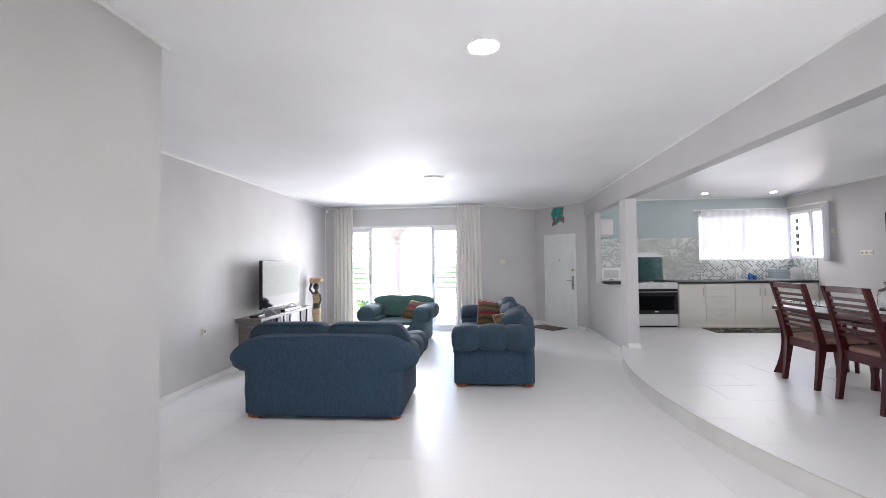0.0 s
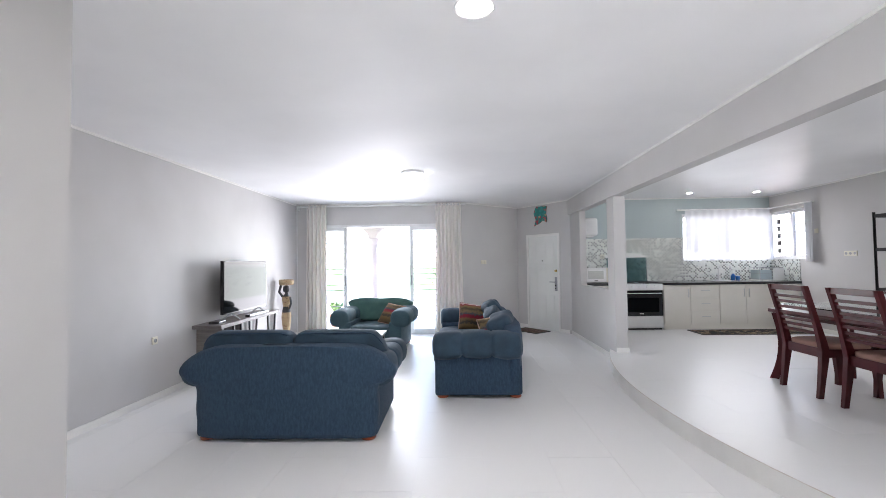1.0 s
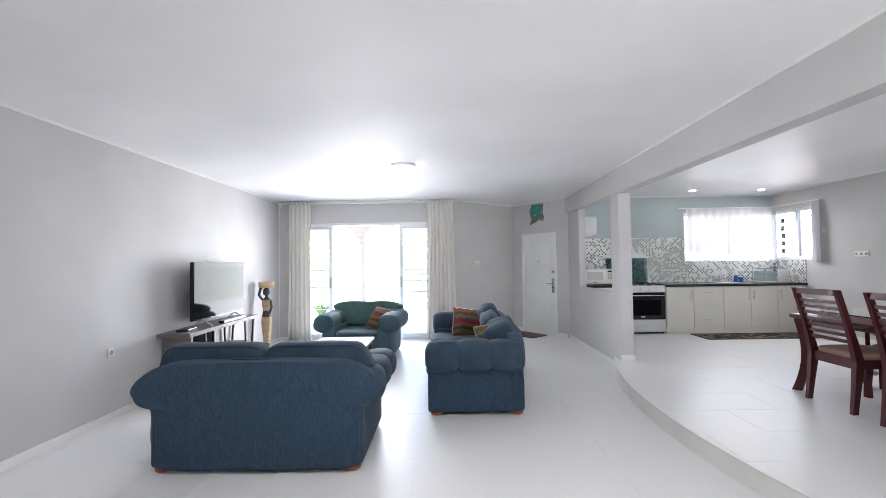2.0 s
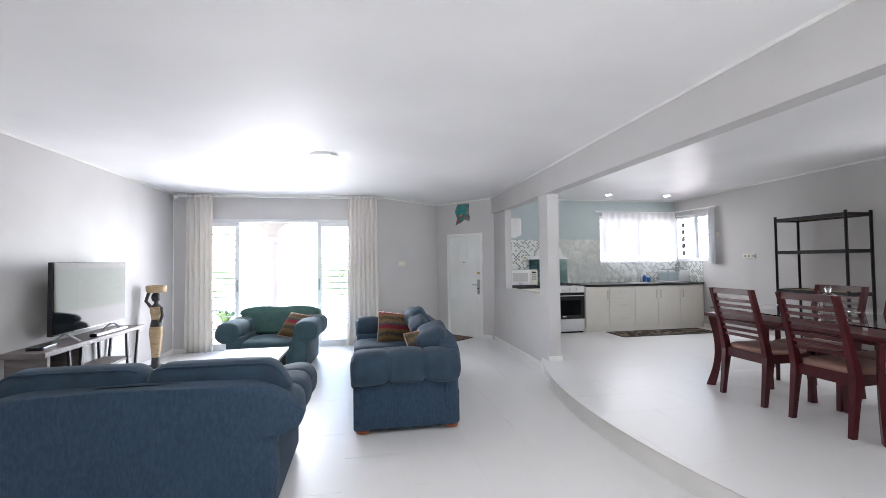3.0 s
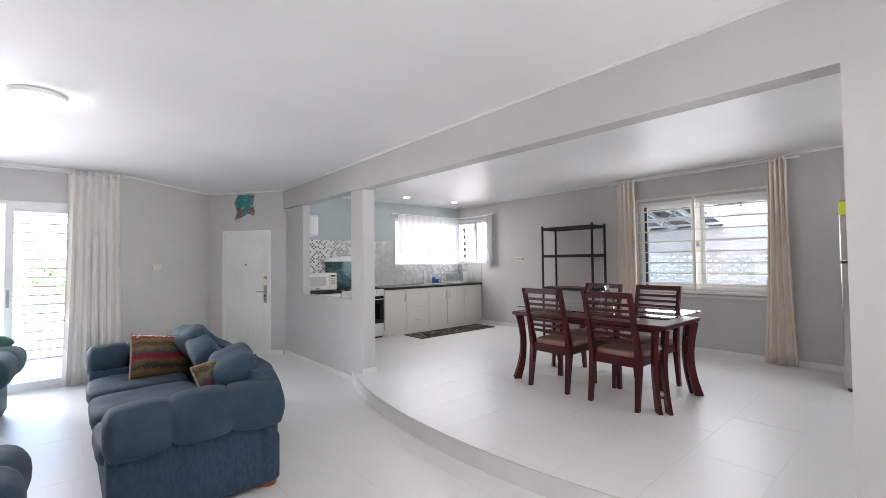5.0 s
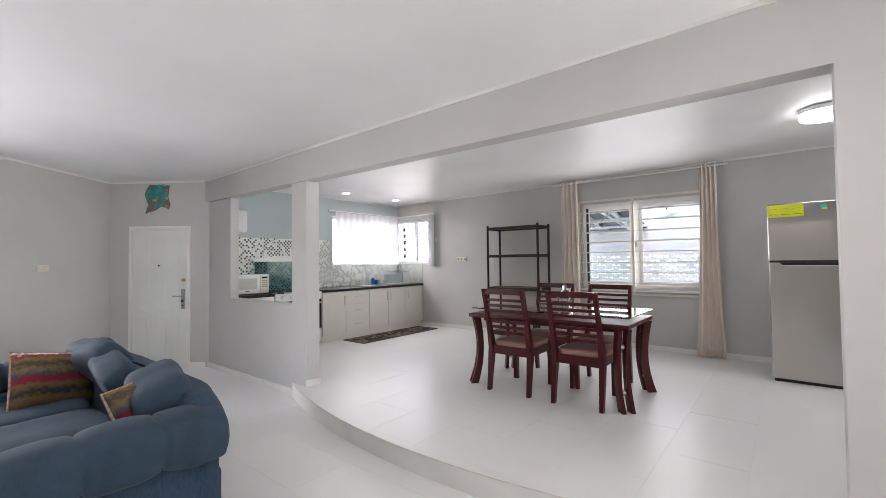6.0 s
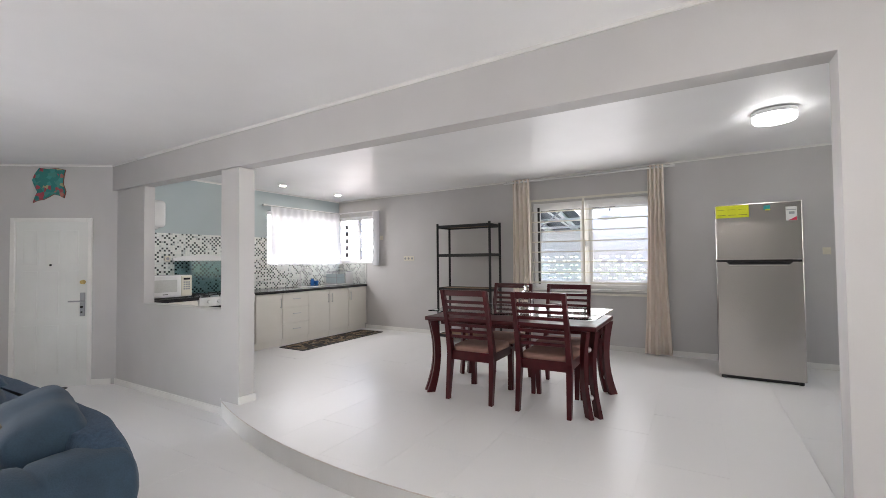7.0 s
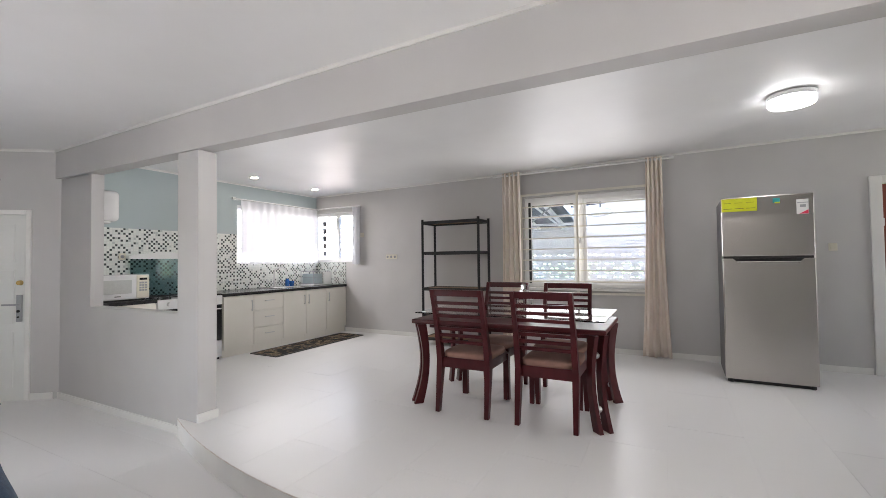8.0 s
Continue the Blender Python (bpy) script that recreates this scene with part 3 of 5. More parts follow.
for k, (pos, col) in enumerate(((0.0, (0.02, 0.20, 0.19)), (0.45, (0.04, 0.28, 0.26)), (0.54, (0.36, 0.06, 0.08)), (0.68, (0.05, 0.25, 0.22)), (0.90, (0.42, 0.14, 0.12)), (0.95, (0.40, 0.36, 0.20)))):
    e = rmp.color_ramp.elements[0] if k == 0 else rmp.color_ramp.elements.new(pos)
    e.position, e.color = pos, (*col, 1)
sp = nt.nodes.new("ShaderNodeSeparateColor")
nt.links.new(vor.outputs["Color"], sp.inputs[0]), nt.links.new(sp.outputs[0], rmp.inputs[0]), nt.links.new(rmp.outputs[0], bs.inputs["Base Color"])
bs.inputs["Roughness"].default_value = 0.5
plq = thing("wall_map", "teal and red painted map plaque hung over the door", "wall decoration", DW)
part("relief", slab_xz(B(), [(x, z) for x, z in PLAQUE], -0.022, -0.002, 0.005, 2), m_map, plq)
part("backing", slab_xz(B(), [(0.66 + (x - 0.66) * 1.03, 2.40 + (z - 2.40) * 1.03) for x, z in PLAQUE], -0.008, 0.0), REDWOOD, plq, "dark red backing edge")
dm = thing("door_mat", "small dark patterned door mat on the floor", "mat", DW)
part("mat_body", box(B(), 0.30, 0.95, -0.52, -0.10, 0.001, 0.012, 0.004), MAT, dm)
bm = B()
for a, b in (((0.30, -0.52), (0.95, -0.52)), ((0.30, -0.10), (0.95, -0.10)), ((0.30, -0.52), (0.30, -0.10)), ((0.95, -0.52), (0.95, -0.10))):
    rail(bm, (*a, 0.008), (*b, 0.008), 0.025, 0.013)
part("border", bm, INK, dm)

# ---- sockets and switches ----


def wall_plate(name, label, m, gangs, vertical=False):
    t = thing(name, label, "switch" if "switch" in name else "socket", m)
    n = max(gangs, 1)
    w = 0.075 * n
    part("cover", box(B(), -w / 2, w / 2, -0.012, 0, -0.04, 0.04, 0.004), PLASTIC, t)
    for k in range(n):
        cx_ = -w / 2 + 0.075 * (k + 0.5)
        if "switch" in name:
            part("rocker", box(B(), cx_ - 0.025, cx_ + 0.025, -0.018, -0.010, -0.028, 0.028, 0.004), PLASTIC, t)
        else:
            part("inlet", lathe(B(), [(0.021, 0), (0.021, 0.004), (0.017, 0.004), (0.016, 0.001)], segments=16), GREYPL, t).matrix_local = pose(cx_, -0.012, 0, 90)
    return t


wall_plate("wall_socket", "ivory single socket on the grey wall", pose(XL, 4.88, 0.635, 0, 0, 90), 1)
wall_plate("wall_socket", "ivory triple socket on the grey wall", pose(XR, 7.335, 1.48, 0, 0, -90), 3)
wall_plate("wall_socket", "ivory single socket on the mosaic tiles", pose(2.83, YK - 0.012, 1.50, 0, 0, 0), 1)
wall_plate("light_switch", "ivory light switch beside the fridge", pose(XR, 1.53, 1.50, 0, 0, -90), 1)
wall_plate("light_switch", "small white switch by the corner window", pose(XR, 7.965, 1.88, 0, 0, -90), 1)
sl = math.degrees(math.atan2(1.0, 1.25))
wall_plate("light_switch", "ivory double light switch by the entrance", pose(0.03 + 0.52 * 0.781 * 1.1, 8.95 + 0.52 * 0.625 * 1.1, 1.42, 0, 0, sl), 2)

# ---- sofas ----


def smooth_line(pts, steps=4):
    """The same outline with rounded bends."""
    out = []
    for i in range(len(pts) - 1):
        p0, p1, p2, p3 = (Vector(pts[max(min(j, len(pts) - 1), 0)]) for j in (i - 1, i, i + 1, i + 2))
        for k in range(steps):
            f = k / steps
            out.append(tuple(0.5 * (2 * p1 + (p2 - p0) * f + (2 * p0 - 5 * p1 + 4 * p2 - p3) * f * f + (3 * p1 - p0 - 3 * p2 + p3) * f**3)))
    return out + [tuple(pts[-1])]


def rumple(bm, amount, scale, seed=0):
    """Soft uneven swelling of stuffed cloth."""
    bm.normal_update()
    shift = Vector((seed * 3.1, seed * 1.7, seed * 2.3))
    moves = [v.normal * (amount * noise.noise(v.co * scale + shift) + 0.4 * amount * noise.noise(v.co * scale * 2.7 + shift)) for v in bm.verts]
    for v, d in zip(bm.verts, moves):
        v.co += d
    return bm


def padded_back(half, D, thick=0.20):
    """The backrest: an outline swept from hem to crest, with rounded rims."""
    xt, zt_ = half[-1]
    rows = [(x, z, 0.0) for x, z in half] + [(xt * 0.98, zt_ + 0.002, 0.02), (xt * 0.94, zt_ + 0.003, 0.06)]
    us = [math.sin(math.pi / 2 * (k / 12)) for k in range(-12, 13)]
    rings = []
    for x, z, inset in rows:
        back = [(x * u, -D / 2 + inset + 0.055 * abs(u) ** 14 - 0.012 * (1 - u * u) * math.sin(math.pi * min(z / 0.8, 1)), z) for u in us]
        front = [(x * u, -D / 2 + thick - inset - 0.055 * abs(u) ** 14, z) for u in us[::-1]]
        rings.append(back + front)
    return rumple(sweep(B(), rings), 0.006, 4, 2)


def wing_cushion(h, s, crest, y0):
    """A back cushion with a drooping outer end, and the seam along its rear edge."""
    rings, seam = [], []
    for k in range(25):
        f = k / 24
        x = 0.006 + (h + 0.05) * f
        end = 1 - abs(2 * f - 1) ** 9 * (1.0 if f > 0.5 else 0.35)
        top = crest - 0.17 * max(0.0, (f - 0.80) / 0.20) ** 2.2 - 0.035 * max(0.0, (0.12 - f) / 0.12) ** 2
        low = 0.46 + 0.20 * max(0.0, (f - 0.8) / 0.2)
        cz, b, a = (top + low) / 2, (top - low) / 2 * (0.80 + 0.20 * end), 0.115 * (0.45 + 0.55 * end)
        ring = []
        for q in range(24):
            t = 2 * math.pi * (q + 0.5) / 24
            c, d = math.cos(t), math.sin(t)
            ring.append((s * x, y0 + 0.11 + a * math.copysign(abs(c) ** 0.6, c), cz + b * math.copysign(abs(d) ** 0.45, d)))
        rings.append(ring)
        seam.append((s * x, y0 + 0.11 - a * 0.80, cz + b * 0.93))
    return rumple(sweep(B(), rings), 0.003, 5, s + 2), tube(B(), seam[1:-1], 0.006, 6)


def sofa(name, label, m, W, seats, back_style="camel", D=0.97):
    """An upholstered seat facing +y, W wide between the outsides of its arm panels."""
    t = thing(name, label, "armchair" if seats == 1 else "sofa", m, group="blue sofa set")
    h = W / 2
    panel, stuffed = (CLOTH_TEAL, CLOTH_TEAL) if seats == 1 else (CLOTH, CLOTH_CUSHION)
    low, flare = 0.036, 0.145 if seats == 2 else 0.11
    part("base", box(B(), -h + 0.012, h - 0.012, -D / 2 + 0.02, D / 2 - 0.02, low, 0.36, 0.03, 3), panel, t, smooth=True)
    if back_style == "camel":
        half = [(h - 0.02, low), (h + 0.004, 0.22), (h + 0.002, 0.40), (h + 0.02, 0.455), (h + 0.08, 0.485), (h + flare, 0.545), (h + flare, 0.60), (h + 0.09, 0.665), (h + 0.03, 0.712), (h - 0.06, 0.757), (h - 0.18, 0.780), (h * 0.3, 0.787)]
    else:
        half = [(h - 0.1, low), (h - 0.1, 0.5), (h - 0.12, 0.66), (h - 0.16, 0.72), (h * 0.3, 0.74)]
    half = smooth_line(half)
    part("backrest", padded_back(half, D), panel, t, smooth=True)
    inner = h - 0.17
    w = 2 * inner / seats
    for k in range(seats):
        c = -inner + w * (k + 0.5)
        seat = puff(B(), (c, 0.14, {1: 0.375, 2: 0.425, 3: 0.39}[seats]), (w - 0.006, 0.74, 0.17), 5, 9)
        part("seat_cushion", rumple(seat, 0.010, 5, k), stuffed, t, smooth=True)
    if back_style == "wing":
        wing = [(0.36, 0.46), (0.43, 0.62), (0.50, 0.70), (0.57, 0.765), (0.55, 0.82), (0.46, 0.862), (0.25, 0.885), (0.08, 0.872)]
        wing = smooth_line(wing, 3)
        bm = slab_xz(B(), wing + [(-x, z) for x, z in wing[::-1]], -0.35, -0.12, 0.036, 3)
        bmesh.ops.rotate(bm, verts=bm.verts[:], cent=(0, -0.2, 0.45), matrix=Matrix.Rotation(radians(10), 3, "X"))
        part("back_cushion", bm, CLOTH_GREEN, t, "dark teal winged back cushion", smooth=True)
    elif seats == 2:
        for s in (-1, 1):
            body, seam = wing_cushion(h, s, 0.885, -D / 2 + 0.155)
            cu = part("back_cushion", body, stuffed, t, smooth=True)
            part("piping", seam, CLOTH, cu, smooth=True)
    else:
        # loose cushions, pushed about: centre, size, lean, sideways tilt, turn
        for k, (at, size, lean, tip, yaw) in enumerate((((0.74, -0.34, 0.68), (0.70, 0.20, 0.46), -22, 7, 4), ((0.04, -0.31, 0.665), (0.66, 0.22, 0.44), -30, -6, -6), ((0.40, -0.33, 0.695), (0.58, 0.18, 0.50), -34, 10, 8), ((-0.72, -0.315, 0.685), (0.58, 0.30, 0.38), -20, -4, -10))):
            turn = Euler((radians(lean), radians(tip), radians(yaw))).to_matrix()
            part("back_cushion", rumple(puff(B(), at, size, 4.6, 13, turn=turn), 0.015, 5, k + 3), stuffed, t, smooth=True)
    for s in (-1, 1):
        part("arm_panel", box(B(), s * h, s * (h - 0.2), -D / 2 + 0.05, D / 2 - 0.01, low, 0.52, 0.025, 3), panel, t, smooth=True)
        rings = []
        steps, puffs_ = 60, 2 if seats == 1 else 3
        for i in range(steps + 1):
            f = i / steps
            y = -D / 2 + 0.03 + f * (D - 0.02)
            swell = abs(math.sin(math.pi * puffs_ * f)) ** 0.36
            k = 0.83 + 0.17 * swell
            if i in (0, 1, steps - 1, steps):
                k = 0.62 if i in (0, steps) else 0.80
            a, b = 0.165 * k, {3: 0.150, 2: 0.128, 1: 0.155}[seats] * k
            cz = {3: 0.580, 2: 0.565, 1: 0.57}[seats] + 0.02 * math.sin(math.pi * f)
            ring = []
            for q in range(28):
                ang = 2 * math.pi * q / 28
                ca, sa = math.cos(ang), math.sin(ang)
                drop = 0.016 * (swell - 0.6) if sa < -0.3 else 0.0
                ring.append((s * (h - 0.02) + a * math.copysign(abs(ca) ** 0.78, ca), y, cz - drop + b * math.copysign(abs(sa) ** 0.78, sa)))
            rings.append(ring)
        part("arm_roll", rumple(sweep(B(), rings), 0.008, 6, s + 5), stuffed, t, smooth=True)
    for sx in (-1, 1):
        for sy in (-1, 1):
            bm = lathe(B(), [(0.035, 0), (0.060, 0.008), (0.064, 0.022), (0.056, 0.036), (0.045, 0.045)], (sx * (h - 0.08), sy * (D / 2 - 0.09), 0), 18)
            part("foot", bm, FOOT, t, "orange wooden bun foot", smooth=True)
    return t


sofa("loveseat", "blue chenille two-seat sofa with rolled arms and bun feet", pose(-1.475, 4.30, 0) @ Matrix.Diagonal((1, 1, 0.97, 1)), 1.49, 2)
sofa("sofa", "blue chenille three-seat sofa with pleated rolled arms and loose back cushions", pose(0.145, 6.06, 0, 0, 0, 90) @ Matrix.Diagonal((1, 0.97, 0.955, 1)), 2.34, 3)
sofa("armchair", "blue and teal armchair with rolled arms before the sliding door", pose(-1.46, 7.72, 0, 0, 0, 176) @ Matrix.Diagonal((1, 1, 0.93, 1)), 1.04, 1, "wing")


def cushion(label, m, w=0.44, h=0.44, t=0.15):
    c = thing("throw_cushion", label, "cushion", m, group="patterned throw cushions")
    part("cover", throw_cushion(B(), w, h, t), KILIM, c, smooth=True)
    bm = B()
    ring = [(-w / 2, 0, 0.0), (w / 2, 0, 0.0), (w / 2, 0, h), (-w / 2, 0, h), (-w / 2, 0, 0.0)]
    pts = []
    for a, b in zip(ring, ring[1:]):
        for k in range(8):
            f = k / 8
            p = Vector(a).lerp(Vector(b), f)
            dip = 0.012 * w * (1 - (2 * f - 1) ** 2)
            mid = Vector((0, 0, h / 2))
            d = (mid - (Vector(a) + Vector(b)) / 2).normalized()
            pts.append(p + d * dip)
    pts.append(pts[0])
    tube(bm, pts, 0.0075, 6)
    part("piping", bm, ROPE, c, "twisted tan rope piping")
    return c


cushion("red and olive striped cushion leaning on the armchair", Matrix.Translation((-1.25, 7.47, 0.425)) @ Euler((radians(-42), radians(8), radians(-26))).to_matrix().to_4x4(), 0.36, 0.39, 0.18)
cushion("red and olive striped cushion at the sofa's far arm", Matrix.Translation((0.20, 6.72, 0.39)) @ Euler((radians(-24), radians(10), radians(12))).to_matrix().to_4x4(), 0.55, 0.43, 0.21)
cushion("brown patterned cushion slumped beside the sofa's near arm", Matrix.Translation((0.42, 5.24, 0.465)) @ Euler((radians(-26), radians(-6), radians(24))).to_matrix().to_4x4(), 0.40, 0.36, 0.20)

# ---- coffee table ----
ct = thing("coffee_table", "low coffee table with a white top and dark frame", "table")
part("top", box(B(), -1.82, -1.11, 5.66, 6.64, 0.42, 0.45, 0.004), WHITETOP, ct)
for x in (-1.78, -1.15):
    bm = B()
    box(bm, x - 0.02, x + 0.02, 5.72, 6.58, 0.385, 0.42), box(bm, x - 0.02, x + 0.02, 5.72, 6.58, 0.0, 0.035)
    for y in (5.74, 6.56):
        box(bm, x - 0.02, x + 0.02, y - 0.02, y + 0.02, 0.035, 0.385)
    part("leg_frame", bm, BLACK, ct, "black steel leg frame")
part("shelf", box(B(), -1.76, -1.17, 5.74, 6.56, 0.14, 0.16, 0.003), GREYWOOD, ct)

# ---- television and its stand ----
st = thing("tv_stand", "grey oak television stand with black metal legs", "tv stand", pose(-2.93, 5.50, 0, 0, 0, 90 + 1.0))
part("top", box(B(), 0, 1.76, 0.0, 0.36, 0.655, 0.70, 0.004), GREYWOOD, st)
part("lower_shelf", box(B(), 0.42, 1.52, 0.03, 0.34, 0.34, 0.365, 0.003), GREYWOOD, st)
part("side_panel", box(B(), 0.06, 0.10, 0.02, 0.34, 0.0, 0.655, 0.003), GREYWOOD, st)
part("divider", box(B(), 0.62, 0.65, 0.06, 0.34, 0.365, 0.655, 0.003), GREYWOOD, st)
part("back_panel", box(B(), 0.62, 0.98, 0.32, 0.34, 0.365, 0.655), GREYWOOD, st)
for x0, x1 in ((0.36, 0.42), (0.56, 0.50), (1.40, 1.46), (1.68, 1.58)):
    for y in (0.03, 0.32):
        part("leg", rail(B(), (x0, y, 0.655), (x1, y, 0.0), 0.025, 0.025), BLACK, st, "slanted black metal leg")
tv = thing("television", "large flat black television on short feet", "television", pose(-3.08, 5.83, 0, 0, 0, 90))
part("casing", box(B(), 0, 1.24, 0.006, 0.05, 0.785, 1.485, 0.006), DARK, tv)
part("screen", box(B(), 0.008, 1.232, 0.0, 0.008, 0.80, 1.478), SCREEN, tv)
for x in (0.22, 1.02):
    bm = rail(B(), (x, 0.03, 0.79), (x, -0.10, 0.705), 0.03, 0.012)
    rail(bm, (x, 0.03, 0.79), (x, 0.13, 0.705), 0.03, 0.012)
    part("stand_foot", bm, GREYPL, tv, "silver splayed foot")
sb = thing("set_top_box", "flat black media box on the television stand", "media box", pose(-3.02, 5.62, 0.70, 0, 0, 97))
part("case", box(B(), 0, 0.22, 0, 0.13, 0, 0.028, 0.005), DARK, sb)
bar = thing("soundbar", "slim black soundbar on the television stand", "soundbar", pose(-2.97, 6.30, 0.70, 0, 0, 91))
part("case", box(B(), 0, 0.62, 0, 0.07, 0, 0.035, 0.008), DARK, bar)

# ---- statue: one plain mesh ----
bm = B()
sx, sy = 0.0, 0.0
lathe(bm, [(0.10, 0.0), (0.10, 0.03), (0.055, 0.05), (0.05, 0.15), (0.07, 0.35), (0.085, 0.50), (0.075, 0.58), (0.055, 0.68), (0.075, 0.80), (0.07, 0.86), (0.03, 0.90), (0.025, 0.93)], (sx, sy, 0), 18)
lathe(bm, [(0.012, 0.92), (0.048, 0.95), (0.055, 0.99), (0.045, 1.04), (0.015, 1.06)], (sx, sy - 0.01, 0), 16)
lathe(bm, [(0.10, 1.06), (0.125, 1.075), (0.128, 1.15), (0.112, 1.16), (0.10, 1.12)], (sx, sy, 0), 20)
tube(bm, [(-0.07, 0, 0.85), (-0.13, -0.02, 0.94), (-0.09, -0.02, 1.07)], 0.022, 10)
tube(bm, [(0.07, 0, 0.85), (0.10, -0.02, 0.74), (0.075, -0.04, 0.64)], 0.022, 10)
statue = part("statue", bm, BATIK, None, smooth=True)
statue.matrix_world = pose(-3.12, 7.95, 0, 0, 0, -10)
tagged(statue, "slim painted standing statue carrying a basket on its head", "statue")
for mm in (INK,):
    statue.data.materials.append(mm)
for p in statue.data.polygons:
    c = sum((statue.data.vertices[i].co for i in p.vertices), Vector()) / len(p.vertices)
    if 0.87 < c.z < 1.06 or 0.56 < c.z < 0.66 or (abs(c.x) > 0.088 and c.z > 0.62 and c.z < 1.06) or c.z < 0.12:
        p.material_index = 1

# ---- curtains ----


def curtain_sheet(bm, x0, x1, z0, z1, folds, depth, flare=1.0, seed=0):
    """A hanging cloth between x0 and x1 with soft vertical folds that open towards the hem."""
    rnd = random.Random(seed)
    ph = [rnd.uniform(-0.6, 0.6) for _ in range(folds + 2)]
    nx, nz = folds * 10, 14
    grid = []
    for j in range(nz + 1):
        f = j / nz
        z = z1 + (z0 - z1) * f
        spread = 1 + (flare - 1) * f * f
        row = []
        for i in range(nx + 1):
            u = i / nx
            a = 2 * math.pi * folds * u + 0.5 * f * ph[int(u * folds)] + 0.6 * ph[0] * f
            y = depth * math.sin(a) * (0.75 + 0.4 * f) + 0.02 * f * math.sin(5 * u + seed)
            c = (x0 + x1) / 2
            x = c + (x0 + (x1 - x0) * u - c) * spread + 0.012 * math.sin(2 * a) * f
            row.append(bm.verts.new((x, y, z + 0.006 * math.sin(a * 0.5) * f)))
        grid.append(row)
    for a, b in zip(grid, grid[1:]):
        for i in range(nx):
            bm.faces.new((a[i], a[i + 1], b[i + 1], b[i]))
    return bm


def curtain(label, m, w, z0, z1, folds=6, depth=0.035, flare=1.1, seed=0, mat=None, group="cream curtains", linen=None):
    t = thing("curtain", label, "curtain", m, group=group)
    cl = part("cloth", curtain_sheet(B(), -w / 2, w / 2, z0, z1, folds, depth, flare, seed), mat or linen or CURTAIN, t, smooth=True)
    if mat is None:
        so = cl.modifiers.new("thickness", "SOLIDIFY")
        so.thickness = 0.003
        for k in range(folds):
            x = -w / 2 + w * (k + 0.5) / folds
            bm = B()
            bmesh.ops.create_cone(bm, cap_ends=False, segments=14, radius1=0.026, radius2=0.026, depth=0.012, matrix=pose(x, 0, z1 - 0.035, 0, 90, 0))
            part("eyelet", bm, CHROME, t, "chrome eyelet ring")
    return t


def curtain_rod(label, a, b, r=0.014):
    t = thing("curtain_rod", label, "curtain rod")
    part("pole", cyl(B(), a, b, r, segments=12), WHITE, t)
    d = (Vector(b) - Vector(a)).normalized()
    for p, s in ((Vector(a), -1), (Vector(b), 1)):
        part("finial", cyl(B(), p, p + d * s * 0.05, 0.022, 0.018, 12), WHITE, t)
    return t


def rod_brackets(rod, places):
    for p, q in places:
        part("bracket", rail(B(), p, q, 0.018, 0.018), WHITE, rod)


rod = curtain_rod("white curtain rod over the sliding door", (-3.22, YB - 0.10, 2.575), (0.06, YB - 0.10, 2.575))
rod_brackets(rod, [((x, YB - 0.10, 2.575), (x, YB, 2.575)) for x in (-3.15, -1.65, 0.0)])
curtain("cream linen curtain gathered beside the sliding door", pose(-2.87, YB - 0.10, 0), 0.40, 0.02, 2.61, 5, 0.035, 1.12, 1)
curtain("cream linen curtain gathered beside the sliding door", pose(-0.235, YB - 0.10, 0), 0.50, 0.02, 2.61, 7, 0.032, 1.20, 2)
rod = curtain_rod("white curtain rod over the dining window", (XR - 0.10, 5.37, 2.64), (XR - 0.10, 3.08, 2.65))
rod_brackets(rod, [((XR - 0.10, y, 2.645), (XR, y, 2.645)) for y in (5.30, 4.2, 3.12)])
curtain("beige linen curtain gathered beside the dining window", pose(XR - 0.10, 5.14, 0, 0, 0, -90), 0.27, UP + 0.02, 2.68, 4, 0.035, 1.1, 3, linen=BEIGE)
curtain("beige linen curtain gathered beside the dining window", pose(XR - 0.10, 3.26, 0, 0, 0, -90), 0.19, UP + 0.02, 2.68, 4, 0.035, 1.75, 4, linen=BEIGE)
det = thing("alarm_sensor", "small white sensor box high in the corner", "sensor", pose(XL + 0.05, YB - 0.05, 2.56, 0, 0, 40))
part("case", box(B(), -0.03, 0.03, -0.03, 0.03, -0.05, 0.05, 0.01), WHITE, det)

# thin white round strip with three clips, down the corner below the sensor
cab = thing("corner_strip", "thin white strip down the room corner", "conduit")
part("pipe", cyl(B(), (XL + 0.013, YB - 0.013, 0.075), (XL + 0.013, YB - 0.013, 2.52), 0.011, segments=10), WHITE, cab)
for z in (0.6, 1.3, 2.0):
    part("clip", box(B(), XL + 0.0005, XL + 0.027, YB - 0.027, YB - 0.0005, z, z + 0.014, 0.002), WHITE, cab)

# white bars coloured grey: their shade against the bright outdoors is in the paint
BAR_BACKLIT = material("white bar paint greyed as backlit", (0.50, 0.51, 0.51), 0.5, scale=9, fine=150, bump=0.06, grain=0.04)
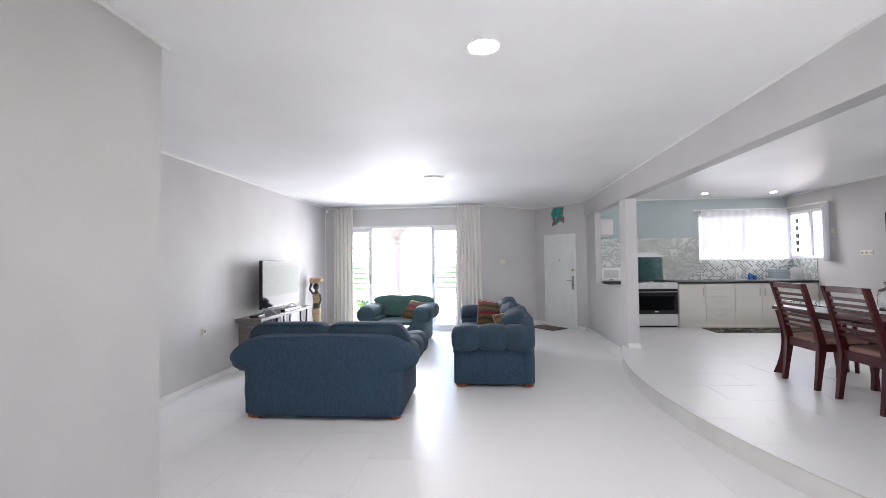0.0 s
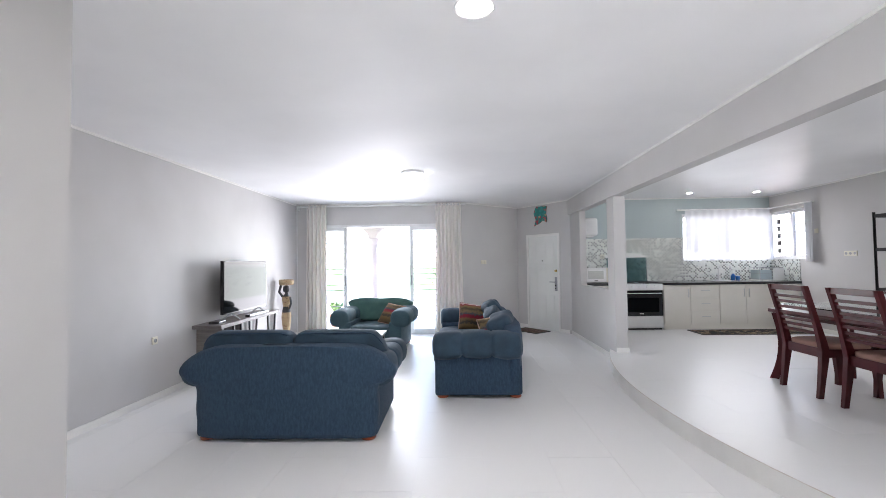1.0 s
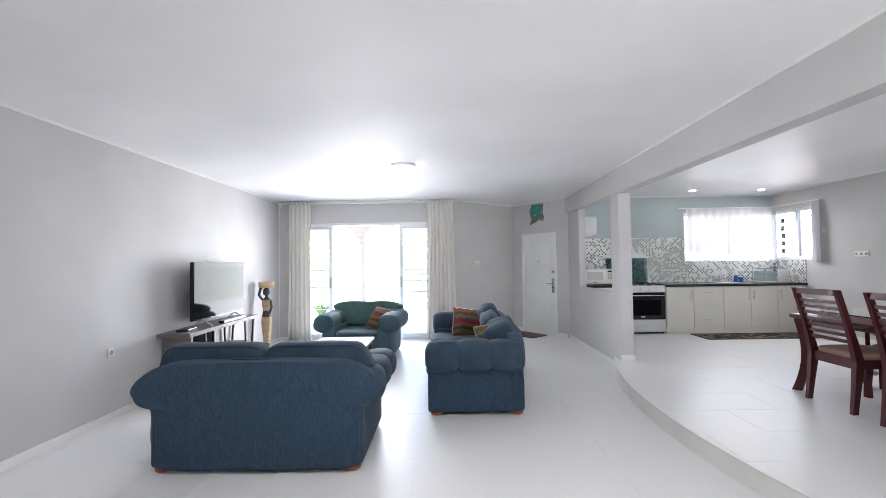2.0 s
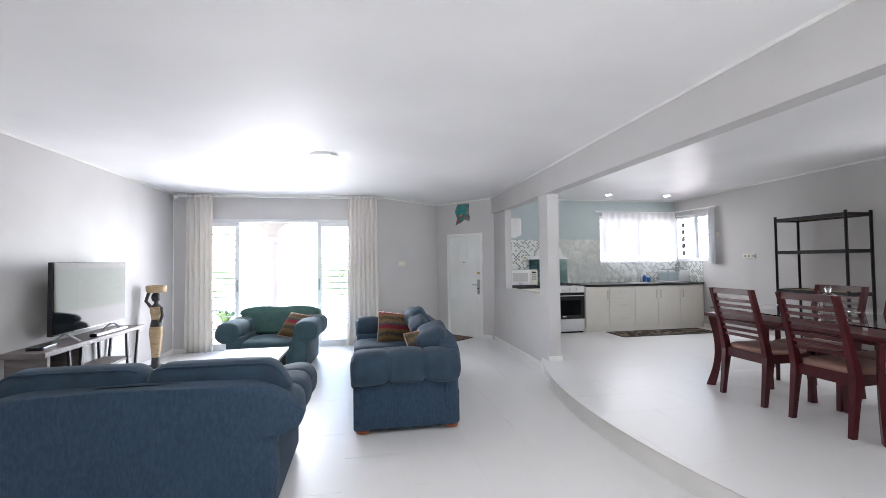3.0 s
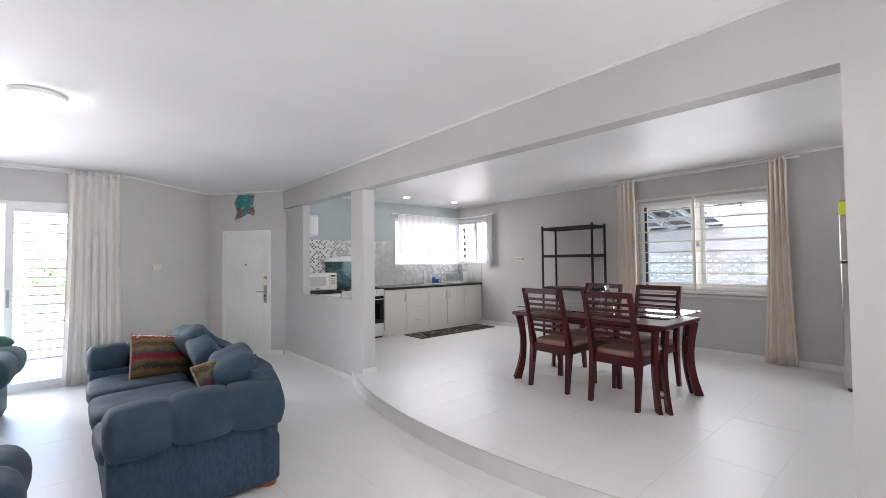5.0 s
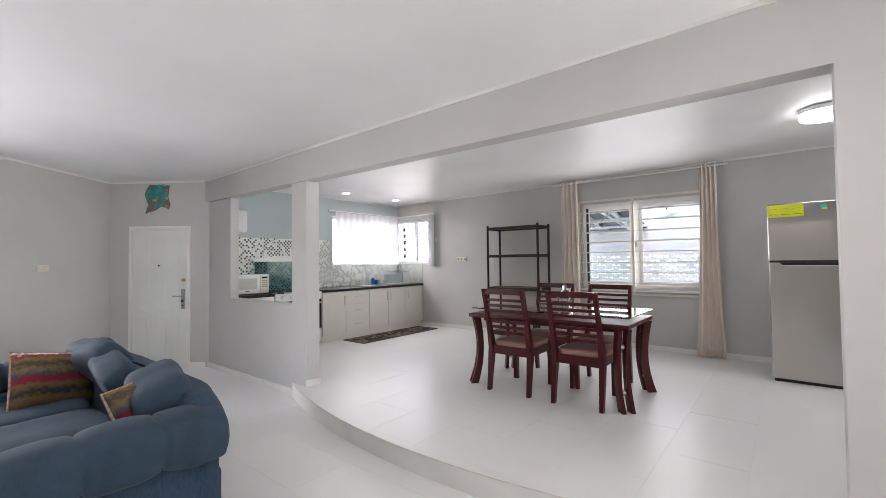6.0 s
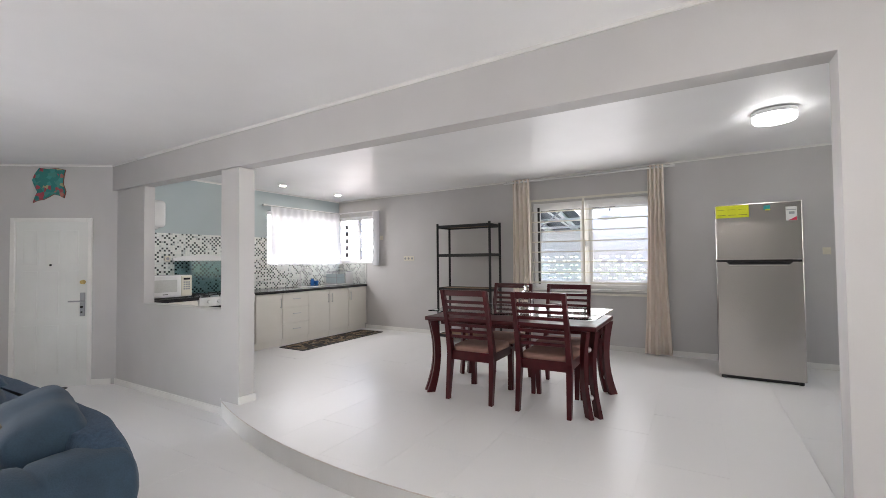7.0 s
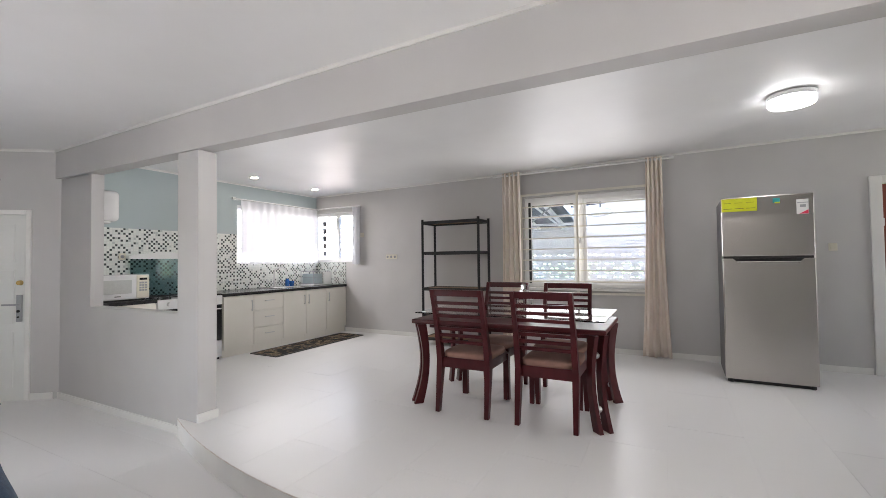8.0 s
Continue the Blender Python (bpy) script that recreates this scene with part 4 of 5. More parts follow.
# ---- sliding door ----
sd = thing("door_2", "white aluminium sliding glass door, slid half open", "sliding door", kind="structure")
bm = B()
box(bm, -3.0, -2.95, YB + 0.01, YB + 0.13, 0, 2.21), box(bm, -0.35, -0.30, YB + 0.01, YB + 0.13, 0, 2.21)
box(bm, -2.95, -0.35, YB + 0.01, YB + 0.13, 2.16, 2.21), box(bm, -2.95, -0.35, YB + 0.01, YB + 0.13, 0.0, 0.025)
part("outer_frame", bm, ALU, sd)
for x0, x1, y in ((-2.95, -2.30, YB + 0.09), (-1.02, -0.35, YB + 0.04)):
    bm = B()
    for a, b in ((x0, x0 + 0.075), (x1 - 0.075, x1)):
        box(bm, a, b, y - 0.02, y + 0.02, 0.026, 2.16, 0.004)
    box(bm, x0 + 0.075, x1 - 0.075, y - 0.02, y + 0.02, 2.085, 2.16, 0.004), box(bm, x0 + 0.075, x1 - 0.075, y - 0.02, y + 0.02, 0.026, 0.11, 0.004)
    sash = part("sash", bm, ALU, sd)
    pane = part("pane", box(B(), x0 + 0.07, x1 - 0.07, y - 0.003, y + 0.003, 0.105, 2.09), GLASS, sash, "clear glass")
    pane.visible_shadow = False
    part("pull", box(B(), (x1 - 0.05) if x0 < -2 else (x0 + 0.02), (x1 - 0.025) if x0 < -2 else (x0 + 0.045), y - 0.028, y - 0.018, 0.98, 1.18, 0.003), GREYPL, sash, "grey recessed pull")
gr = thing("security_grille", "white steel security bars outside the sliding door", "security grille")
for x0, x1 in ((-2.99, -2.34), (-1.0, -0.31)):
    leaf = part("grille_frame", box(box(B(), x0, x0 + 0.022, YB + 0.18, YB + 0.20, 0.0, 2.2), x1 - 0.022, x1, YB + 0.18, YB + 0.20, 0.0, 2.2), BAR_BACKLIT, gr)
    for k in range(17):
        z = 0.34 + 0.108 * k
        part("bar", rail(B(), (x0 + 0.022, YB + 0.19, z), (x1 - 0.022, YB + 0.19, z), 0.014, 0.017), BAR_BACKLIT, leaf)

# ---- porch and garden ----
setting("ground", "green lawn reaching to the horizon", "ground", box(B(), -400, 400, -400, 400, -0.5, -0.42), GRASS)
YARD = material("pale concrete paving", (0.46, 0.44, 0.41), 0.85, second=(0.40, 0.38, 0.36), scale=0.7, fine=40, grain=0.1, bump=0.2)
setting("yard_paving", "pale concrete yard in front of the porch", "paving", box(B(), -16, 5.9, 11.6, 27, -0.5, -0.40), YARD)
setting("porch_floor", "pale concrete porch floor", "porch", box(B(), -8, 4.5, 9.1, 11.6, -0.4, -0.02), PORCH)
setting("porch_ceiling", "white porch soffit", "ceiling", box(B(), -8, 4.5, 9.3, 11.5, 2.75, 2.85), PORCH)
# unseen overhang, added to cut the sky light falling on the kitchen voile
setting("eave", "unseen white soffit added to shade the kitchen window", "eave", box(B(), 4.52, 7.4, 9.24, 10.5, 2.50, 2.60), PORCH)
arch = thing("porch_arcade", "pale plastered porch arcade with a round column", "porch", kind="structure")
bays = [(-6.0, -2.25), (-2.05, 1.9)]
for x0, x1 in bays:
    pts = [(x0, 3.1), (x0, 2.05)]
    for k in range(1, 16):
        a = math.pi * (1 - k / 16)
        pts.append(((x0 + x1) / 2 + (x1 - x0) / 2 * math.cos(a), 2.05 + 0.55 * math.sin(a)))
    pts += [(x1, 2.05), (x1, 3.1)]
    part("arch", slab_xz(B(), pts, 10.88, 11.12), PORCH, arch)
part("spandrel", box(B(), -2.25, -2.05, 10.88, 11.12, 2.05, 3.1), PORCH, arch)
part("round_column", lathe(B(), [(0.17, -0.4), (0.17, 0.06), (0.13, 0.10), (0.11, 0.16), (0.10, 1.86), (0.12, 1.87), (0.12, 1.90), (0.105, 1.92), (0.13, 1.96), (0.15, 2.0), (0.15, 2.05)], (-2.15, 11.0, 0), 24), PORCH, arch, smooth=True)
part("pier_wall", box(B(), 1.9, 2.3, 10.88, 11.12, -0.4, 3.1), PORCH, arch)


def shrub(name, label, x, y, z, size, leaves, seed, mat=LEAF):
    t = thing(name, label, "plant")
    rnd = random.Random(seed)
    bm = B()
    for _ in range(leaves):
        d = Vector((rnd.gauss(0, 1), rnd.gauss(0, 1), rnd.gauss(0.2, 0.8))).normalized() * rnd.uniform(0.4, 1) ** 0.5
        p = Vector((x + d.x * size[0], y + d.y * size[1], z + size[2] + d.z * size[2]))
        a, b = Vector((rnd.uniform(-1, 1), rnd.uniform(-1, 1), rnd.uniform(-0.5, 1))).normalized(), Vector((rnd.uniform(-1, 1), rnd.uniform(-1, 1), 0)).normalized()
        s = rnd.uniform(0.08, 0.17) * max(size)
        vs = [bm.verts.new(p), bm.verts.new(p + a * s * 0.5 + b * s * 0.22), bm.verts.new(p + a * s), bm.verts.new(p + a * s * 0.5 - b * s * 0.22)]
        bm.faces.new(vs)
    part("crown", bm, mat, t)
    part("stem", cyl(B(), (x, y, -0.42), (x, y, z + size[2]), 0.05 * max(size), 0.02 * max(size), 8), MDF, t)
    return t


for k, (x, y, s) in enumerate(((-0.6, 29, 1.5), (2.2, 28.5, 1.2), (5.2, 29, 1.6), (9, 28, 1.8), (-16, 28.5, 2.4), (13, 29, 2.6))):
    shrub("garden_shrub", "green leafy garden shrub at the lawn's edge", x, y, -0.42, (s, s * 0.8, s * 0.65), 420, 20 + k)
fern = thing("fern", "green arching fern plant in a pot on the porch", "plant")
rnd = random.Random(5)
for k in range(16):
    a, r = 2 * math.pi * k / 16 + rnd.uniform(-0.2, 0.2), rnd.uniform(0.22, 0.36)
    bm = B()
    last = None
    for j in range(7):
        f = j / 6
        p = Vector((-2.85 + r * f * math.cos(a), 10.1 + r * f * math.sin(a), 0.28 + 0.5 * f - 0.22 * f * f))
        n = Vector((-math.sin(a), math.cos(a), 0)) * 0.035 * math.sin(math.pi * (0.12 + 0.85 * f))
        pair = (bm.verts.new(p + n), bm.verts.new(p - n))
        if last:
            bm.faces.new((last[0], last[1], pair[1], pair[0]))
        last = pair
    part("frond", bm, LEAF, fern)
part("pot", lathe(B(), [(0.10, -0.02), (0.14, 0.24), (0.15, 0.28), (0.13, 0.28), (0.12, 0.24)], (-2.85, 10.1, 0), 20), ROOFING, fern)
for x, y, w in ((4.5, 38, 9),):
    hs = thing("neighbour_house", "pale neighbouring house with a low red roof", "house")
    part("wall", box(B(), x - w / 2, x + w / 2, y, y + 7, -0.42, 2.3), PORCH, hs)
    bm = B()
    bmesh.ops.create_cone(bm, cap_ends=True, segments=4, radius1=w * 0.78, radius2=w * 0.2, depth=1.6, matrix=pose(x, y + 3.5, 3.1, 0, 0, 45))
    part("roof", bm, ROOFING, hs)
    for k in (-1, 1):
        part("window", box(B(), x + k * w / 4 - 0.7, x + k * w / 4 + 0.7, y - 0.03, y + 0.02, 0.7, 1.8), SCREEN, hs)

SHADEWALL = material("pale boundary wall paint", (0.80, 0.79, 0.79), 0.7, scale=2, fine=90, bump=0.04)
ROOFGREY = material("blue grey roof sheet", (0.16, 0.18, 0.20), 0.6, scale=3, fine=60, stretch=(1, 12, 1), grain=0.2)
# ---- carport seen through the dining window ----
cp = thing("carport", "white steel carport with open trusses", "carport", kind="structure")
part("slab", box(B(), 6.3, 9.6, -2, 14, -0.42, -0.05), PORCH, cp)
# the flat sheet lies out of view, added to keep sun off the carport
part("roof_sheet", box(B(), 6.3, 9.8, -3, 4.85, 3.05, 3.09), ALU, cp, "unseen white roof sheet added against the sun")
part("roof_sheet", slab_xz(B(), [(6.3, 2.72), (9.62, 2.12), (9.62, 2.16), (6.3, 2.76)], 4.85, 7.7), ROOFGREY, cp, "blue-grey sloping roof sheet")
for k in range(5):
    y = 5.1 + 0.58 * k
    bm = rail(B(), (6.35, y, 2.66), (9.6, y, 2.075), 0.07, 0.06)
    rail(bm, (6.35, y + 0.26, 2.60), (9.6, y + 0.02, 2.04), 0.03, 0.03)
    part("rafter", bm, ALU, cp, "white steel rafter")
for x, z in ((9.45, 2.05), (9.0, 2.13), (8.4, 2.24)):
    part("purlin", rail(B(), (x, 4.55, z), (x, 7.7, z), 0.05, 0.045), ALU, cp, "white steel purlin")
part("purlin", rail(B(), (7.4, 4.12, 2.34), (7.4, 7.7, 2.34), 0.035, 0.04), BLACK, cp, "dark steel purlin")
part("brace", rail(B(), (7.4, 4.9, 2.30), (8.2, 5.5, 2.10), 0.02, 0.02), GREYPL, cp)
part("brace", rail(B(), (8.2, 5.5, 2.10), (8.3, 5.75, 2.22), 0.02, 0.02), GREYPL, cp)
for y in (-2.6, 13.6):
    part("post", box(B(), 9.48, 9.60, y - 0.06, y + 0.06, -0.05, 2.10), ALU, cp)
cw = thing("garden_wall", "pale boundary wall with pierced vent blocks", "wall", kind="structure")
part("lower_wall", box(B(), 9.62, 9.75, -3, 16, -0.42, 0.93), SHADEWALL, cw)
part("upper_wall", box(B(), 9.62, 9.75, -3, 16, 1.55, 3.1), SHADEWALL, cw)
# this end wall is added, to block bright sky behind the kitchen window
part("added_end_wall", box(B(), 3.6, 9.75, 14.0, 14.15, -0.42, 3.1), SHADEWALL, cw)
bm = B()
for k in range(7):
    z = 0.93 + 0.095 * k
    box(bm, 9.64, 9.73, 1.0, 14, z, min(z + 0.073, 1.55))
    if k == 6:
        break
    y = 1.0 + 0.165 * (k % 2)
    box(bm, 9.64, 9.73, 0.9, y, z + 0.073, z + 0.095)
    while y < 13.6:
        box(bm, 9.64, 9.73, y + 0.07, y + 0.11, z + 0.073, z + 0.095), box(bm, 9.64, 9.73, y + 0.18, y + 0.33, z + 0.073, z + 0.095)
        y += 0.33
tagged(part("vent_blocks", bm, SHADEWALL, cw), kind="stuff")
lamp = thing("carport_lamp", "white oval lamp under the carport roof", "lamp")
part("bowl", puff(B(), (8.4, 4.25, 2.27), (0.30, 0.46, 0.17), 2.4), LAMP_OFF, lamp, smooth=True)
part("rod", cyl(B(), (8.4, 4.22, 2.32), (8.4, 4.22, 3.05), 0.012, segments=8), BLACK, lamp)
part("arm", rail(B(), (8.4, 4.12, 2.44), (8.4, 4.75, 2.40), 0.03, 0.025), BLACK, lamp)

# ---- dining window ----
win = thing("window_1", "white aluminium sliding window with cream security bars", "window", kind="structure")
y0, y1, z0, z1 = 3.27, 4.98, 1.0, 2.30
bm = B()
for a, b, c, d in ((y0, y0 + 0.05, z0, z1), (y1 - 0.05, y1, z0, z1), (y0 + 0.05, y1 - 0.05, z0, z0 + 0.06), (y0 + 0.05, y1 - 0.05, z1 - 0.06, z1), (4.16, 4.24, z0 + 0.06, z1 - 0.06)):
    box(bm, XR + 0.05, XR + 0.11, a, b, c, d)
part("window_frame", bm, ALU, win)
for a, b, xo in ((3.32, 4.16, 0.09), (4.24, 4.93, 0.07)):
    bm = B()
    for p, q, c, d in ((a, a + 0.045, 1.06, 2.24), (b - 0.045, b, 1.06, 2.24), (a + 0.045, b - 0.045, 1.06, 1.11), (a + 0.045, b - 0.045, 2.19, 2.24)):
        box(bm, XR + xo - 0.012, XR + xo + 0.012, p, q, c, d)
    sash = part("sash", bm, ALU, win)
    pane = part("pane", box(B(), XR + xo - 0.003, XR + xo + 0.003, a + 0.04, b - 0.04, 1.105, 2.195), TINTGLASS if a > 4 else GLASS, sash)
    pane.visible_shadow = False
part("catch", box(B(), XR + 0.02, XR + 0.05, 4.19, 4.22, 1.62, 1.70, 0.004), GREYPL, win)
part("window_sill", box(B(), XR - 0.03, XR + 0.10, y0 - 0.03, y1 + 0.03, 0.965, 1.0, 0.006), TRIM, win)
part("gasket", box(B(), XR + 0.052, XR + 0.108, 4.895, 4.93, 1.06, 2.24), BLACK, win, "black open sash edge")
gr = thing("window_grille", "cream welded security bars across the dining window", "security grille")
xg = XR - 0.02
part("top_rail", rail(B(), (xg, 5.03, 2.34), (xg, 3.24, 2.34), 0.012, 0.03), BAR, gr)
part("bottom_rail", rail(B(), (xg, 5.03, 0.93), (xg, 3.24, 0.93), 0.012, 0.03), BAR, gr)
for y in (5.02, 4.22, 3.25):
    part("post", box(B(), xg - 0.008, xg + 0.008, y - 0.016, y + 0.016, 0.945, 2.325), BAR, gr)
for k in range(8):
    z = 1.09 + 0.153 * k
    part("bar", rail(B(), (xg, 5.01, z), (xg, 3.26, z), 0.012, 0.018), BAR, gr)

# ---- unseen windows, added in the wall behind for the fill lamps ----
for nm, wx0, wx1 in (("added_window_3", 0.35, 1.75), ("added_window_4", 4.25, 5.35)):
    win = thing(nm, "unseen white aluminium window added in the rear wall", "window", kind="structure")
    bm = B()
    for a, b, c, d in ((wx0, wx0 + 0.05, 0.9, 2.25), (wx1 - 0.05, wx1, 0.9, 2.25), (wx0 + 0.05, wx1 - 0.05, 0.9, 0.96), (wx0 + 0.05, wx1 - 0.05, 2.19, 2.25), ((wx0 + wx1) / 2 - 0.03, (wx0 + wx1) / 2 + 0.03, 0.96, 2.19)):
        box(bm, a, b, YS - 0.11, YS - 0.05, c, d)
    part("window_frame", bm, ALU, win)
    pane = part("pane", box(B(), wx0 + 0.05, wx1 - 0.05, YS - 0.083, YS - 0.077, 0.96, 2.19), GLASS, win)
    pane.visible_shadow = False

# ---- inner doorway by the fridge ----
d3 = thing("door_3", "red-brown wooden door in a white frame", "door", kind="structure")
bm = B()
box(bm, XR - 0.02, XR + 0.10, 1.12, 1.22, UP, 2.24, 0.005), box(bm, XR - 0.02, XR + 0.10, 0.26, 0.34, UP, 2.24, 0.005), box(bm, XR - 0.02, XR + 0.10, 0.34, 1.12, 2.16, 2.24, 0.005)
part("door_frame", bm, TRIM, d3)
part("leaf", box(B(), XR + 0.03, XR + 0.07, 0.34, 1.115, UP + 0.01, 2.155, 0.003), REDWOOD, d3)
for z in (0.7, 1.75):
    part("hinge", cyl(B(), (XR - 0.01, 1.118, z - 0.04), (XR - 0.01, 1.118, z + 0.04), 0.008), CHROME, d3)

# ---- kitchen corner window ----
win = thing("window_2", "white aluminium corner window over the sink", "window", kind="structure")
bm = B()
for a, b, c, d in ((4.42, 4.47, 1.40, 2.32), (5.28, 5.34, 1.46, 2.26), (4.47, XR, 1.40, 1.46), (4.47, XR, 2.26, 2.32)):
    box(bm, a, b, YK + 0.05, YK + 0.11, c, d)
box(bm, XR, XR + 0.06, YK, YK + 0.06, 1.40, 2.32)
for a, b, c, d in ((8.10, 8.15, 1.40, 2.32), (8.55, 8.61, 1.46, 2.26), (8.15, YK, 1.40, 1.46), (8.15, YK, 2.26, 2.32)):
    box(bm, XR + 0.05, XR + 0.11, a, b, c, d)
part("window_frame", bm, ALU, win)
for dims in ((4.47, 5.28, YK + 0.077, YK + 0.083, 1.46, 2.26), (5.34, XR, YK + 0.077, YK + 0.083, 1.46, 2.26), (XR + 0.077, XR + 0.083, 8.15, 8.55, 1.46, 2.26), (XR + 0.077, XR + 0.083, 8.61, YK, 1.46, 2.26)):
    pane = part("pane", box(B(), *dims), GLASS, win)
    pane.visible_shadow = False
gr = thing("kitchen_grille", "white security bars outside the corner window", "security grille")
# these bars carry the same backlit shade in their colour
for k in range(6):
    z = 1.50 + 0.135 * k
    part("bar", rail(B(), (4.43, YK + 0.14, z), (XR + 0.15, YK + 0.14, z), 0.012, 0.016), BAR_BACKLIT, gr)
    part("bar", rail(B(), (XR + 0.14, 8.11, z), (XR + 0.14, YK + 0.14, z), 0.012, 0.016), BAR_BACKLIT, gr)
blk = thing("louvre_rack", "dark louvred window frame edge in the corner", "window louvre")
for k in range(5):
    part("clip", box(B(), XR + 0.055, XR + 0.075, 8.88, 8.95, 1.52 + 0.14 * k, 1.61 + 0.14 * k, 0.003), BLACK, blk)
rod = curtain_rod("white curtain rail around the corner window", (4.34, YK - 0.07, 2.395), (XR - 0.07, YK - 0.07, 2.395), 0.012)
part("return_pole", cyl(B(), (XR - 0.07, YK - 0.07, 2.395), (XR - 0.07, 7.96, 2.395), 0.012, segments=12), WHITE, rod)
rod_brackets(rod, [((4.36, YK - 0.07, 2.395), (4.36, YK, 2.395)), ((XR - 0.07, 8.0, 2.395), (XR, 8.0, 2.395))])
curtain("sheer white voile drawn across the kitchen window", pose(5.27, YK - 0.06, 0), 1.64, 1.385, 2.39, 11, 0.010, 1.02, 6, SHEER, "kitchen voiles")
curtain("sheer white voile bunched at the window's end", pose(XR - 0.065, 8.05, 0, 0, 0, -90), 0.17, 1.36, 2.39, 5, 0.022, 1.1, 7, SHEER, "kitchen voiles")

# ---- kitchen units ----
YF = 8.34


def bar_handle(bm, a, b, off):
    a, b, off = Vector(a), Vector(b), Vector(off)
    d = (b - a).normalized() * 0.012
    rail(bm, a + off, b + off, 0.008, 0.012), rail(bm, a + d, a + d + off, 0.008, 0.008), rail(bm, b - d, b - d + off, 0.008, 0.008)
    return bm


def unit(label, x0, x1, kind_, handle_side):
    t = thing("base_cabinet", label, "cabinet", group="kitchen base cabinets")
    part("body", box(B(), x0 + 0.001, x1 - 0.001, YF + 0.02, YK - 0.01, UP + 0.10, 0.955), CREAM, t)
    part("plinth", box(B(), x0 + 0.001, x1 - 0.001, YF + 0.035, YF + 0.06, UP, UP + 0.10), CREAM, t)
    if kind_ == "drawers":
        zs = [UP + 0.105, 0.478, 0.725, 0.945]
        for a, b in zip(zs, zs[1:]):
            d = part("drawer_front", box(B(), x0 + 0.004, x1 - 0.004, YF, YF + 0.019, a + 0.004, b - 0.004, 0.002), CREAM, t)
            c = (x0 + x1) / 2
            part("handle", bar_handle(B(), (c - 0.075, YF, (a + b) / 2 + 0.02), (c + 0.075, YF, (a + b) / 2 + 0.02), (0, -0.025, 0)), CHROME, d, "chrome bar handle")
    else:
        d = part("door", box(B(), x0 + 0.004, x1 - 0.004, YF, YF + 0.019, UP + 0.105, 0.943, 0.002), CREAM, t)
        hx = x1 - 0.045 if handle_side == "r" else x0 + 0.045
        part("handle", bar_handle(B(), (hx, YF, 0.73), (hx, YF, 0.88), (0, -0.025, 0)), CHROME, d, "chrome bar handle")
    return t


unit("cream kitchen cabinet with one door", 3.69, 4.16, "door", "r")
unit("cream kitchen cabinet with three drawers", 4.16, 4.68, "drawers", "")
unit("cream kitchen sink cabinet with one door", 4.68, 5.15, "door", "r")
unit("cream kitchen sink cabinet with one door", 5.15, 5.62, "door", "l")
unit("cream kitchen cabinet with one door", 5.62, 6.12, "door", "l")
unit("cream kitchen cabinet with one door", 2.28, 2.85, "door", "r")
for x0, x1 in ((3.675, 6.128), (2.262, 2.855)):
    wt = thing("worktop", "black stone worktop on the cream cabinets", "worktop")
    part("slab", box(B(), x0, x1, YF - 0.015, YK - 0.003, 0.957, 1.0, 0.004), WORKTOP, wt)
setting("backsplash", "white and dark green mosaic tile backsplash", "backsplash", box(B(), XB1 + 0.002, 4.42, YK - 0.010, YK, 1.0, 1.85), MOSAIC)
setting("backsplash", "white and dark green mosaic tile backsplash", "backsplash", box(B(), 4.42, XR, YK - 0.010, YK, 1.0, 1.40), MOSAIC)
ob = setting("backsplash", "white and dark green mosaic tile backsplash", "backsplash", box(B(), 0, 0.70, 0.0, 0.010, 1.0, 1.40), MOSAIC)
ob.matrix_world = pose(XR - 0.010, YK - 0.012, 0, 0, 0, -90)

sink = thing("sink", "stainless steel sink with a drainer in the worktop", "sink")
bm = B()
box(bm, 4.72, 5.62, 8.50, 8.52, 1.0, 1.006), box(bm, 4.72, 5.62, 8.90, 8.92, 1.0, 1.006), box(bm, 4.72, 4.76, 8.52, 8.90, 1.0, 1.006), box(bm, 5.16, 5.62, 8.52, 8.90, 1.0, 1.006)
part("rim", bm, STEEL, sink)
part("bowl", box(B(), 4.765, 5.155, 8.525, 8.895, 1.0, 1.003), CHROME, sink)
tap = thing("kitchen_tap", "chrome gooseneck kitchen tap", "tap")
part("base", lathe(B(), [(0.028, 0), (0.028, 0.02), (0.02, 0.03), (0.018, 0.09)], (5.05, 8.96, 1.0), 16), CHROME, tap)
pts = [(5.05, 8.96, 1.09), (5.05, 8.96, 1.24)] + [(5.05 + 0.085 - 0.085 * math.cos(a), 8.96 - 0.05 * (1 - math.cos(a)), 1.24 + 0.085 * math.sin(a)) for a in [math.pi * k / 8 for k in range(1, 9)]] + [(5.22, 8.86, 1.20)]
part("spout", tube(B(), pts, 0.011, 10), CHROME, tap)
part("lever", rail(B(), (5.05, 8.95, 1.06), (4.95, 8.92, 1.075), 0.018, 0.012), CHROME, tap)
bt = thing("soap_bottle", "blue dish soap bottle beside the tap", "bottle")
part("bottle", lathe(B(), [(0.03, 0), (0.036, 0.01), (0.036, 0.09), (0.02, 0.12), (0.012, 0.13)], (5.30, 8.93, 1.0), 18), BLUEPL, bt, smooth=True)
part("cap", cyl(B(), (5.30, 8.93, 1.13), (5.30, 8.93, 1.165), 0.011), WHITE, bt, "white pump cap")
bt = thing("cup", "blue plastic cup by the sink", "cup")
part("bowl", lathe(B(), [(0.03, 0), (0.04, 0.085), (0.036, 0.085), (0.028, 0.006)], (5.37, 8.90, 1.0), 18), BLUEPL, bt, smooth=True)
RACKPL = material("pale blue grey plastic", (0.40, 0.48, 0.50), 0.35, scale=6, fine=90)
dr = thing("dish_rack", "grey dish drying rack with a white tray", "dish rack")
bm = B()
